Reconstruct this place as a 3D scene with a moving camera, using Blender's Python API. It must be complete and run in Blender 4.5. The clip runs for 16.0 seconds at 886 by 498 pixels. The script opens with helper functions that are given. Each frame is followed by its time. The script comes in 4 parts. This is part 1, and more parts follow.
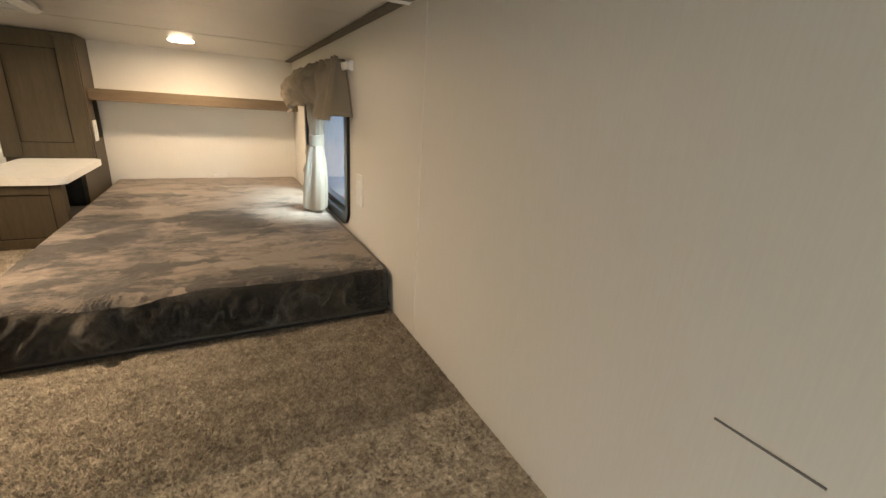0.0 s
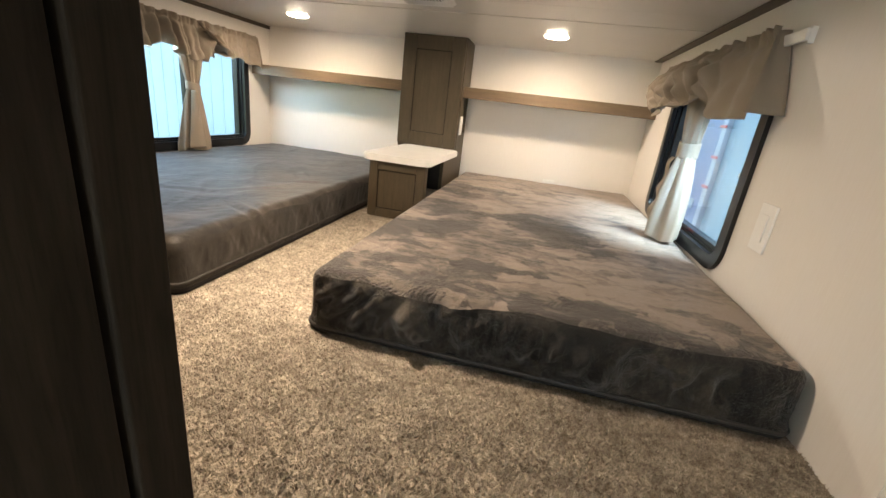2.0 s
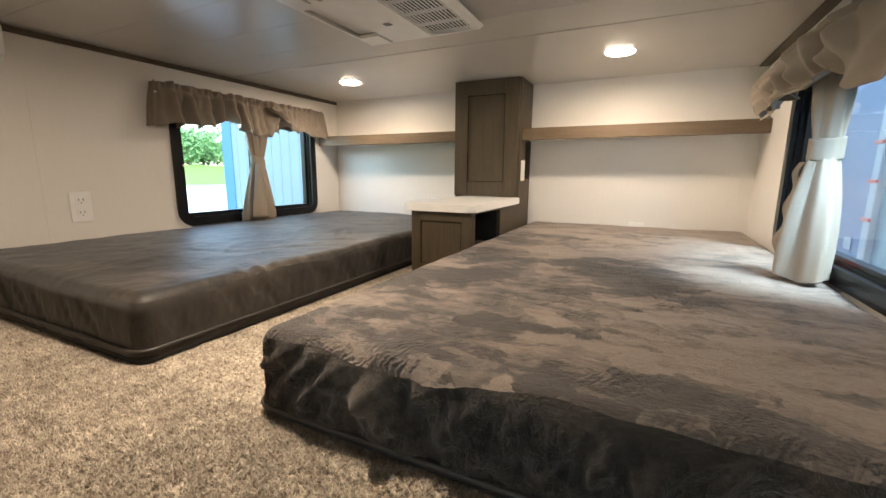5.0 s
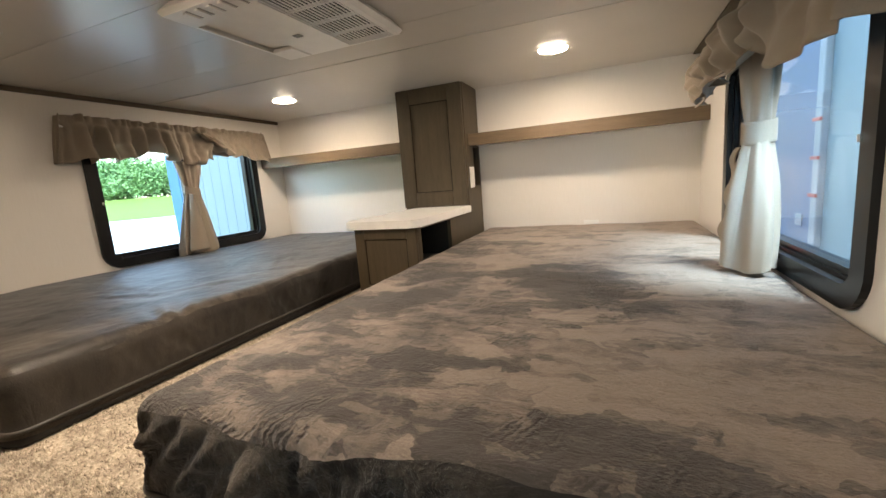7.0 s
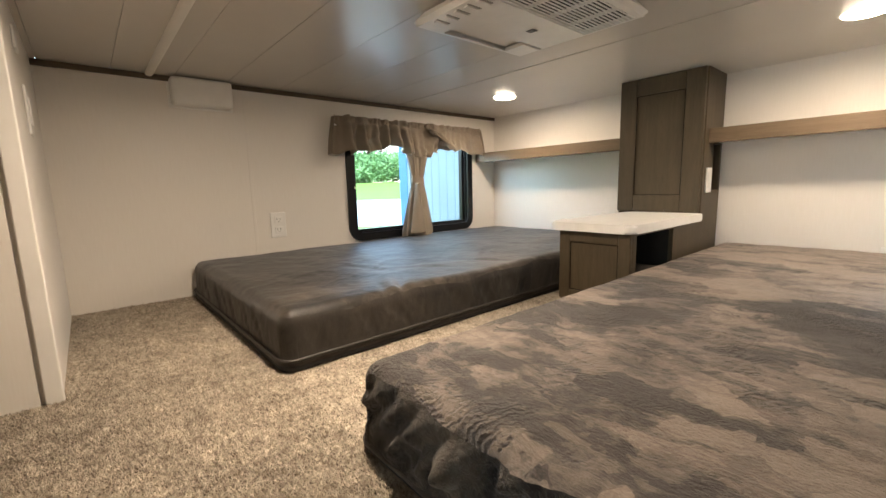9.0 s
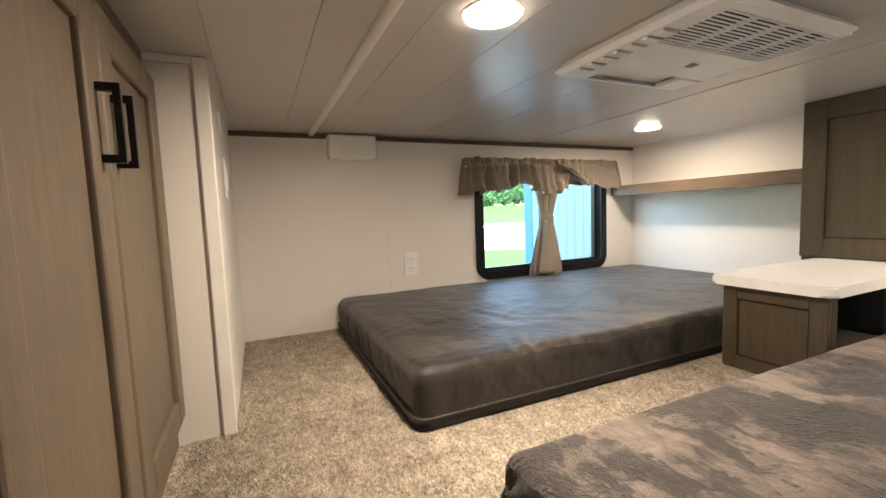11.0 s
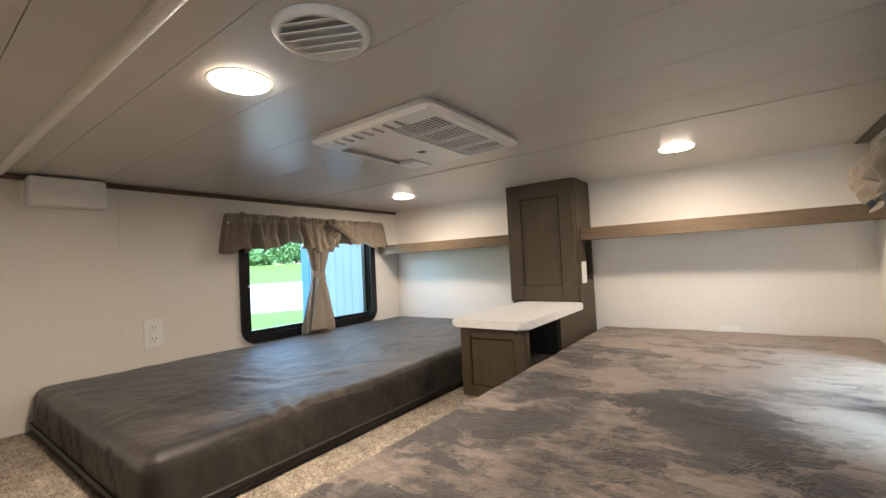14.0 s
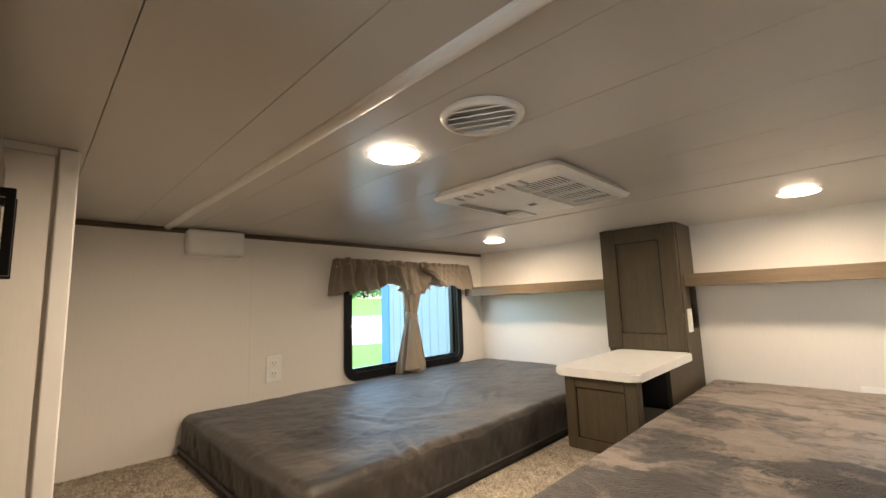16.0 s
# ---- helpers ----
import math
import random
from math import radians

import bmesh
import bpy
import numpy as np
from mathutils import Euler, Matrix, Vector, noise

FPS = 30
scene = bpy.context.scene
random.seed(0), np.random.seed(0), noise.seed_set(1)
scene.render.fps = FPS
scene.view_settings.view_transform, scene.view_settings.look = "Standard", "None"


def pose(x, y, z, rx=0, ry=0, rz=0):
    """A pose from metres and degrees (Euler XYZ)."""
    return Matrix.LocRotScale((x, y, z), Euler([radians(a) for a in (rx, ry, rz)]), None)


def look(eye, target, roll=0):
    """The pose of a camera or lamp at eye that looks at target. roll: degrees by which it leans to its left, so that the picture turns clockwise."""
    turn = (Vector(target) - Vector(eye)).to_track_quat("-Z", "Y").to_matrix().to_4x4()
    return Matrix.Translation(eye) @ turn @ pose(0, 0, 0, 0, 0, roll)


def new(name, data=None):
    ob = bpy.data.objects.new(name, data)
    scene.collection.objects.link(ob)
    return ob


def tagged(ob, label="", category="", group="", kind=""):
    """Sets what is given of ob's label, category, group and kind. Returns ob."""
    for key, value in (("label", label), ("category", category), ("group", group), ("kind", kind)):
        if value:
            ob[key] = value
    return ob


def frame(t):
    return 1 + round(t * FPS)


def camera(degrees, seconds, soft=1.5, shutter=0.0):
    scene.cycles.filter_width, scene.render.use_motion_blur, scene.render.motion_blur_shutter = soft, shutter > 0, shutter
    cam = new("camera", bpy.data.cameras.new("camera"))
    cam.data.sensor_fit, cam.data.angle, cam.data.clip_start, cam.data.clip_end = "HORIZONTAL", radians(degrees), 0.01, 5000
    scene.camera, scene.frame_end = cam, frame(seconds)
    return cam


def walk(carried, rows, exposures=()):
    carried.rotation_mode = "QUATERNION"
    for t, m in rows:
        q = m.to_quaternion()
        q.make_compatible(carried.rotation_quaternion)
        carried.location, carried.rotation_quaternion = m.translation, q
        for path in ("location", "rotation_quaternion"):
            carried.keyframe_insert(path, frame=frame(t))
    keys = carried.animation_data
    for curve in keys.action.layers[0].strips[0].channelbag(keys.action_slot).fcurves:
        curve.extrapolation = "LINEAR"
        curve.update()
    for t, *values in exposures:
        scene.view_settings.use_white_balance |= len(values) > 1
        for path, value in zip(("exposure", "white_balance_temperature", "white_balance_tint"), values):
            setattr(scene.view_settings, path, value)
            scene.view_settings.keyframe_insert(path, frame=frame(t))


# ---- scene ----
cam = camera(94.1, 16.0, soft=1.5, shutter=0.0)
PATH = [
    (0, (-0.446, -3.025, 0.619), (0.461, -1.353, 0.003), 3.7),
    (0.5, (-0.476, -2.877, 0.542), (-0.1, -1.013, -0.076), 3.4),
    (1, (-0.481, -2.787, 0.52), (-0.514, -0.901, -0.144), 3.5),
    (1.5, (-0.506, -2.667, 0.519), (-0.875, -0.805, -0.111), 3.3),
    (2, (-0.557, -2.642, 0.52), (-0.924, -0.786, -0.127), 6.9),
    (2.5, (-0.626, -2.649, 0.513), (-1.031, -0.823, -0.196), 6.6),
    (3, (-0.659, -2.595, 0.51), (-1.113, -0.799, -0.244), 12.5),
    (3.5, (-0.582, -2.538, 0.516), (-1.571, -0.91, -0.094), -0.5),
    (4, (-0.467, -2.453, 0.442), (-1.338, -0.694, 0.063), 1.9),
    (6.5, (-0.405, -2.231, 0.399), (-1.282, -0.465, 0.063), -1.6),
    (7, (-0.367, -2.197, 0.419), (-1.132, -0.378, 0.096), -4.5),
    (7.5, (-0.318, -2.163, 0.402), (-1.041, -0.33, 0.062), -2.8),
    (8, (-0.31, -2.157, 0.412), (-1.147, -0.367, 0.099), -2.0),
    (8.5, (-0.359, -2.171, 0.411), (-1.502, -0.565, 0.068), -0.0),
    (9, (-0.422, -2.187, 0.43), (-1.922, -0.899, 0.131), -1.5),
    (9.5, (-0.464, -2.181, 0.45), (-2.179, -1.204, 0.127), -4.3),
    (12, (-0.484, -2.194, 0.536), (-2.302, -1.364, 0.477), -0.1),
    (12.5, (-0.461, -2.187, 0.529), (-2.119, -1.069, 0.521), -0.4),
    (13, (-0.437, -2.189, 0.518), (-1.893, -0.818, 0.537), -1.3),
    (13.5, (-0.414, -2.18, 0.512), (-1.725, -0.669, 0.555), -2.8),
    (14, (-0.394, -2.179, 0.509), (-1.575, -0.566, 0.574), -2.8),
    (14.5, (-0.366, -2.171, 0.51), (-1.43, -0.479, 0.593), -2.3),
    (15, (-0.368, -2.175, 0.514), (-1.405, -0.467, 0.607), -2.3),
    (15.5, (-0.402, -2.209, 0.523), (-1.56, -0.586, 0.678), -2.6),
    (16, (-0.47, -2.323, 0.552), (-1.869, -0.915, 0.804), -1.9),
]
walk(cam, [(t, look(eye, target, roll)) for t, eye, target, roll in PATH],
     exposures=[(0.0, 3.26, 8300, 10), (1.0, 3.60, 7500, 10), (2.0, 3.52, 7200, 10), (2.5, 3.76, 7100, 10), (3.5, 3.76, 7200, 10), (4.0, 3.42, 6900, 10), (7.0, 3.22, 7100, 10), (8.0, 3.25, 7000, 10), (9.0, 3.3, 7100, 10), (9.5, 3.35, 6900, 10), (12.0, 3.45, 6700, 10), (13.0, 3.32, 6500, 10), (15.0, 3.2, 6700, 10), (16.0, 3.25, 7300, 10)])

# ---- world and sun ----
world = bpy.data.worlds.new("world")
scene.world = world
world.use_nodes = True
wn, wl = world.node_tree.nodes, world.node_tree.links
sky = wn.new("ShaderNodeTexSky")
sky.sky_type, sky.sun_disc = "NISHITA", False
sky.sun_elevation, sky.sun_rotation = radians(56), radians(117)
wl.new(sky.outputs["Color"], wn["Background"].inputs["Color"])
wn["Background"].inputs["Strength"].default_value = 0.15
sun_data = bpy.data.lights.new("sun", "SUN")
sun_data.energy, sun_data.angle, sun_data.color = 1.5, radians(24), (0.58, 0.82, 1.0)
sun = new("sun", sun_data)
sun.matrix_world = look((0.497 * 20, -0.256 * 20, 0.829 * 20), (0, 0, 0))

# added lamp for unseen daylight, in an opening made at the hall's end
day_data = bpy.data.lights.new("hall_fill", "AREA")
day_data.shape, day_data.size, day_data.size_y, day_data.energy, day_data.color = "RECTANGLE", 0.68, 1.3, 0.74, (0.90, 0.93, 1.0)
day = new("hall_fill", day_data)
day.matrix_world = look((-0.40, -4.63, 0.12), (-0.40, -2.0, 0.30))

LAMP_GLOW = 9.0
LAMP_TINT = (1.0, 0.838, 0.69, 1)

# skylight entering high in the west window's opening
pane_data = bpy.data.lights.new("west_window_daylight", "AREA")
pane_data.shape, pane_data.size, pane_data.size_y, pane_data.energy, pane_data.color = "RECTANGLE", 0.76, 0.024, 0.86, (0.46, 0.74, 1.0)
pane_light = new("west_window_daylight", pane_data)
pane_light.matrix_world = look((-2.412, -0.68, 0.679), (-1.75, -0.64, 0.15))

# skylight entering past the south jamb of the east window
jamb_data = bpy.data.lights.new("east_window_daylight", "AREA")
jamb_data.shape, jamb_data.size, jamb_data.size_y, jamb_data.energy, jamb_data.color = "RECTANGLE", 0.022, 0.40, 0.21, (0.40, 0.68, 1.0)
jamb_data.spread = radians(80)
jamb_light = new("east_window_daylight", jamb_data)
jamb_light.matrix_world = look((0.006, -1.334, 0.47), (-0.13, -1.02, 0.20))


# ---- materials ----
def material(name, rough=0.6, metal=0.0, spec=0.5):
    m = bpy.data.materials.new(name)
    m.use_nodes = True
    b = m.node_tree.nodes["Principled BSDF"]
    b.inputs["Roughness"].default_value = rough
    b.inputs["Metallic"].default_value = metal
    b.inputs["Specular IOR Level"].default_value = spec
    return m, m.node_tree.nodes, m.node_tree.links, b


def coords(n, l, scale=(1, 1, 1)):
    mp = n.new("ShaderNodeMapping")
    geo = n.new("ShaderNodeNewGeometry")
    mp.inputs["Scale"].default_value = scale
    l.new(geo.outputs["Position"], mp.inputs["Vector"])
    return mp.outputs["Vector"]


def noise_tex(n, l, vec, scale, detail=4.0, rough=0.55, distort=0.0):
    t = n.new("ShaderNodeTexNoise")
    t.inputs["Scale"].default_value, t.inputs["Detail"].default_value = scale, detail
    t.inputs["Roughness"].default_value, t.inputs["Distortion"].default_value = rough, distort
    l.new(vec, t.inputs["Vector"])
    return t


def ramp(n, l, fac, stops):
    r = n.new("ShaderNodeValToRGB")
    while len(r.color_ramp.elements) < len(stops):
        r.color_ramp.elements.new(0.5)
    for e, (p, c) in zip(r.color_ramp.elements, stops):
        e.position, e.color = p, (*c, 1)
    l.new(fac, r.inputs["Fac"])
    return r.outputs["Color"]


def mix(n, l, fac, a, b, kind="MIX"):
    m = n.new("ShaderNodeMix")
    m.data_type, m.blend_type = "RGBA", kind
    if isinstance(fac, float):
        m.inputs[0].default_value = fac
    else:
        l.new(fac, m.inputs[0])
    for sock, v in ((m.inputs[6], a), (m.inputs[7], b)):
        if isinstance(v, tuple):
            sock.default_value = (*v, 1)
        else:
            l.new(v, sock)
    return m.outputs[2]


def bump(n, l, b, height, strength=0.2, dist=0.002, normal=None):
    p = n.new("ShaderNodeBump")
    p.inputs["Strength"].default_value, p.inputs["Distance"].default_value = strength, dist
    l.new(height, p.inputs["Height"])
    if normal is not None:
        l.new(normal, p.inputs["Normal"])
    l.new(p.outputs["Normal"], b.inputs["Normal"])
    return p.outputs["Normal"]


def plain(name, colour, rough=0.5, metal=0.0, vary=0.12, scale=18.0, grain=0.05, spec=0.5):
    """A painted or moulded surface: one colour, softly uneven, with fine relief."""
    m, n, l, b = material(name, rough, metal, spec)
    v = coords(n, l)
    t = noise_tex(n, l, v, scale, 5)
    dark = tuple(c * (1 - vary) for c in colour)
    light = tuple(min(1, c * (1 + vary * 0.5)) for c in colour)
    l.new(ramp(n, l, t.outputs["Fac"], [(0.3, dark), (0.7, light)]), b.inputs["Base Color"])
    f = noise_tex(n, l, v, 700, 2)
    bump(n, l, b, f.outputs["Fac"], grain, 0.0006)
    return m


def wall_paper(name, colour, rough):
    """Vinyl wall board with a faint upright weave."""
    m, n, l, b = material(name, rough, 0, 0.4)
    v = coords(n, l, (1, 1, 0.06))
    fine = noise_tex(n, l, v, 260, 3)
    big = noise_tex(n, l, coords(n, l), 2.2, 4)
    dark = tuple(c * 0.95 for c in colour)
    c = mix(n, l, big.outputs["Fac"], dark, colour)
    streak = ramp(n, l, fine.outputs["Fac"], [(0.3, (0.965, 0.96, 0.95)), (0.7, (1, 1, 1))])
    l.new(mix(n, l, 1.0, c, streak, "MULTIPLY"), b.inputs["Base Color"])
    bump(n, l, b, fine.outputs["Fac"], 0.12, 0.0006)
    return m


def wood(name, dark, light, axis, rough=0.5, spec=0.4):
    """Printed wood laminate, its grain along one axis."""
    m, n, l, b = material(name, rough, 0, spec)
    sc = [1.0, 1.0, 1.0]
    sc[axis] = 0.07
    info = n.new("ShaderNodeObjectInfo")
    add = n.new("ShaderNodeVectorMath")
    add.operation = "ADD"
    l.new(coords(n, l, tuple(sc)), add.inputs[0])
    l.new(info.outputs["Random"], add.inputs[1])
    v = add.outputs[0]
    g = noise_tex(n, l, v, 70, 6, 0.6, 0.5)
    fine = noise_tex(n, l, v, 420, 3)
    big = noise_tex(n, l, coords(n, l), 5, 3)
    c = ramp(n, l, g.outputs["Fac"], [(0.3, dark), (0.7, light)])
    pores = ramp(n, l, fine.outputs["Fac"], [(0.34, (0.84, 0.83, 0.80)), (0.52, (1, 1, 1))])
    c = mix(n, l, 1.0, c, pores, "MULTIPLY")
    blot = ramp(n, l, big.outputs["Fac"], [(0.3, (0.86, 0.86, 0.86)), (0.7, (1.05, 1.05, 1.05))])
    l.new(mix(n, l, 1.0, c, blot, "MULTIPLY"), b.inputs["Base Color"])
    bump(n, l, b, fine.outputs["Fac"], 0.15, 0.0005)
    return m


def plush(name, dark, light, seed, patch, low, high, gloss=0.8, combed=0.26, lean=(0.0, 0.0), brushed=()):
    """Brushed velvet: patches of nap laid one way or the other, with combed strokes inside them.
    lean: how far the colour lightens along x and y. brushed: (x, y, half length, half width, turn, depth) of
    hand-brushed dark patches."""
    m, n, l, b = material(name, gloss, 0, 0.35)
    v = coords(n, l)
    off = n.new("ShaderNodeVectorMath")
    off.operation = "ADD"
    off.inputs[1].default_value = (seed, seed * 0.7, 0)
    l.new(v, off.inputs[0])

    def mapped(rot, scale):
        q = n.new("ShaderNodeMapping")
        q.inputs["Rotation"].default_value, q.inputs["Scale"].default_value = (0, 0, rot), scale
        l.new(off.outputs[0], q.inputs["Vector"])
        return q.outputs[0]

    def math_node(kind, a, c, clamp=False):
        q = n.new("ShaderNodeMath")
        q.operation, q.use_clamp = kind, clamp
        for sock, val in zip(q.inputs, (a, c)):
            if isinstance(val, float):
                sock.default_value = val
            else:
                l.new(val, sock)
        return q.outputs[0]
    base = noise_tex(n, l, off.outputs[0], patch, 3.5, 0.55, 0.9)
    swirl = noise_tex(n, l, off.outputs[0], patch * 3.1, 3, 0.6, 3.0)
    comb = noise_tex(n, l, mapped(0.8, (1, 3.4, 1)), 26, 5, 0.72, 2.6)
    comb2 = noise_tex(n, l, mapped(-0.5, (1, 3.0, 1)), 44, 4, 0.7, 1.8)
    ripple = n.new("ShaderNodeTexWave")
    ripple.inputs["Scale"].default_value, ripple.inputs["Distortion"].default_value = 27.0, 11.0
    ripple.inputs["Detail"].default_value, ripple.inputs["Detail Scale"].default_value = 3.0, 1.6
    l.new(mapped(0.35, (1, 1, 1)), ripple.inputs["Vector"])
    fib = noise_tex(n, l, v, 340, 3)
    f = math_node("ADD", math_node("MULTIPLY", base.outputs["Fac"], 0.68), 0.16)
    for tex, k in ((swirl, 0.30), (comb, combed * 0.8), (comb2, combed * 0.5)):
        f = math_node("ADD", f, math_node("MULTIPLY", tex.outputs["Fac"], k))
    wander = noise_tex(n, l, off.outputs[0], 9.0, 4, 0.6)
    for rot, shape, scale, k in ((0.5, (1.0, 1.9, 0.0), 6.5, 0.9), (-0.7, (1.0, 2.6, 0.0), 12.0, 0.62), (1.2, (1.0, 3.2, 0.0), 21.0, 0.4)):
        shift = n.new("ShaderNodeVectorMath")
        shift.operation = "MULTIPLY_ADD"
        l.new(wander.outputs["Color"], shift.inputs[0])
        shift.inputs[1].default_value = (0.30, 0.30, 0.0)
        l.new(mapped(rot, shape), shift.inputs[2])
        cell = n.new("ShaderNodeTexVoronoi")
        cell.inputs["Scale"].default_value = scale
        l.new(shift.outputs[0], cell.inputs["Vector"])
        one = n.new("ShaderNodeSeparateColor")
        l.new(cell.outputs["Color"], one.inputs[0])
        f = math_node("ADD", f, math_node("MULTIPLY", math_node("SUBTRACT", one.outputs[0], 0.5), k * combed * 1.0))
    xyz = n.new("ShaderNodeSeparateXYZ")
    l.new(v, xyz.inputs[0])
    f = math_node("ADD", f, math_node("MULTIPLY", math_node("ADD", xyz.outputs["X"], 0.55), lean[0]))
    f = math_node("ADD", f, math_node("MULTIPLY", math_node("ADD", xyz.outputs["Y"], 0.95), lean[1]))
    for cx, cy, rx, ry, turn, deep in brushed:
        q = n.new("ShaderNodeMapping")
        q.vector_type = "TEXTURE"
        q.inputs["Location"].default_value, q.inputs["Rotation"].default_value, q.inputs["Scale"].default_value = (cx, cy, 0.15), (0, 0, radians(turn)), (rx, ry, 0.5)
        l.new(v, q.inputs["Vector"])
        ln = n.new("ShaderNodeVectorMath")
        ln.operation = "LENGTH"
        l.new(q.outputs[0], ln.inputs[0])
        rag = math_node("ADD", ln.outputs["Value"], math_node("MULTIPLY", math_node("SUBTRACT", comb.outputs["Fac"], 0.5), 0.9))
        inside = math_node("MULTIPLY", math_node("SUBTRACT", 1.0, rag), 3.5, True)
        f = math_node("SUBTRACT", f, math_node("MULTIPLY", inside, deep))
    mid = tuple(a * 0.45 + c * 0.55 for a, c in zip(dark, light))
    darkness = n.new("ShaderNodeMapRange")
    darkness.inputs["From Min"].default_value, darkness.inputs["From Max"].default_value = low - 0.02, low + 0.09
    darkness.inputs["To Min"].default_value, darkness.inputs["To Max"].default_value = 1.0, 0.0
    l.new(f, darkness.inputs["Value"])
    where = n.new("ShaderNodeMapRange")
    where.inputs["From Min"].default_value, where.inputs["From Max"].default_value = 0.5, 0.62
    l.new(noise_tex(n, l, mapped(1.9, (1, 1, 1)), patch * 1.6, 3).outputs["Fac"], where.inputs["Value"])
    waves = math_node("MULTIPLY", math_node("MULTIPLY", ripple.outputs["Fac"], darkness.outputs["Result"]), where.outputs["Result"])
    f2 = math_node("ADD", f, math_node("MULTIPLY", waves, combed * 0.22))
    c = ramp(n, l, f2, [(low - 0.09, dark), (low + 0.015, tuple(a * 0.62 + q * 0.38 for a, q in zip(dark, light))), (low + 0.085, mid), (high + 0.04, light)])
    fibre = ramp(n, l, fib.outputs["Fac"], [(0.3, (0.84, 0.84, 0.84)), (0.7, (1.1, 1.1, 1.1))])
    l.new(mix(n, l, 1.0, c, fibre, "MULTIPLY"), b.inputs["Base Color"])
    b.inputs["Sheen Weight"].default_value = 0.2 if combed > 0.2 else 0.18
    b.inputs["Sheen Roughness"].default_value = 0.5
    b.inputs["Sheen Tint"].default_value = (0.75, 0.73, 0.72, 1)
    pebble = noise_tex(n, l, mapped(0.6, (1, 1.7, 1)), 78, 3, 0.6, 1.2)
    patchy = n.new("ShaderNodeMapRange")
    patchy.inputs["From Min"].default_value, patchy.inputs["From Max"].default_value = 0.42, 0.60
    l.new(noise_tex(n, l, mapped(2.6, (1, 1, 1)), patch * 1.1, 3).outputs["Fac"], patchy.inputs["Value"])
    pebbled = math_node("MULTIPLY", pebble.outputs["Fac"], patchy.outputs["Result"])
    nrm = bump(n, l, b, comb.outputs["Fac"], 0.68 if combed > 0.2 else 0.10, 0.007)
    nrm = bump(n, l, b, waves, 0.65 if combed > 0.3 else 0.1, 0.007, nrm)
    nrm = bump(n, l, b, pebbled, 0.8 if combed > 0.2 else 0.1, 0.010, nrm)
    bump(n, l, b, fib.outputs["Fac"], 0.25, 0.0015, nrm)
    return m


def fabric(name, colour):
    m, n, l, b = material(name, 0.9, 0, 0.2)
    v = coords(n, l)
    wv = noise_tex(n, l, v, 900, 2)
    big = noise_tex(n, l, v, 9, 3)
    c = mix(n, l, big.outputs["Fac"], tuple(x * 0.86 for x in colour), colour)
    t = ramp(n, l, wv.outputs["Fac"], [(0.3, (0.84, 0.84, 0.83)), (0.7, (1.06, 1.06, 1.06))])
    l.new(mix(n, l, 1.0, c, t, "MULTIPLY"), b.inputs["Base Color"])
    b.inputs["Sheen Weight"].default_value = 0.15
    bump(n, l, b, wv.outputs["Fac"], 0.3, 0.001)
    out = n["Material Output"]
    tr, ms = n.new("ShaderNodeBsdfTranslucent"), n.new("ShaderNodeMixShader")
    tr.inputs["Color"].default_value = (*colour, 1)
    ms.inputs[0].default_value = 0.12
    l.new(b.outputs[0], ms.inputs[1])
    l.new(tr.outputs[0], ms.inputs[2])
    l.new(ms.outputs[0], out.inputs["Surface"])
    return m


def carpet(name):
    m, n, l, b = material(name, 0.95, 0, 0.15)
    v = coords(n, l)
    isl = n.new("ShaderNodeNewGeometry")
    fl = noise_tex(n, l, v, 95, 3, 0.7)
    big = noise_tex(n, l, v, 3.2, 4)
    mid = noise_tex(n, l, v, 22, 3)
    c1 = ramp(n, l, fl.outputs["Fac"], [(0.32, (0.235, 0.199, 0.156)), (0.5, (0.37, 0.319, 0.256)), (0.66, (0.535, 0.468, 0.385))])
    r = ramp(n, l, isl.outputs["Random Per Island"], [(0.0, (0.80, 0.79, 0.77)), (0.5, (1, 1, 1)), (1.0, (1.14, 1.14, 1.13))])
    c = mix(n, l, 1.0, c1, r, "MULTIPLY")
    tone = ramp(n, l, mid.outputs["Fac"], [(0.3, (0.72, 0.72, 0.72)), (0.7, (1.2, 1.2, 1.2))])
    c = mix(n, l, 1.0, c, tone, "MULTIPLY")
    tone2 = ramp(n, l, big.outputs["Fac"], [(0.3, (0.88, 0.88, 0.88)), (0.7, (1.08, 1.08, 1.08))])
    l.new(mix(n, l, 1.0, c, tone2, "MULTIPLY"), b.inputs["Base Color"])
    bump(n, l, b, fl.outputs["Fac"], 0.8, 0.006)
    return m


def glowing(name, tint, strength):
    m, n, l, b = material(name, 0.4)
    b.inputs["Base Color"].default_value = (0.9, 0.88, 0.84, 1)
    b.inputs["Emission Color"].default_value = tint
    b.inputs["Emission Strength"].default_value = strength
    return m


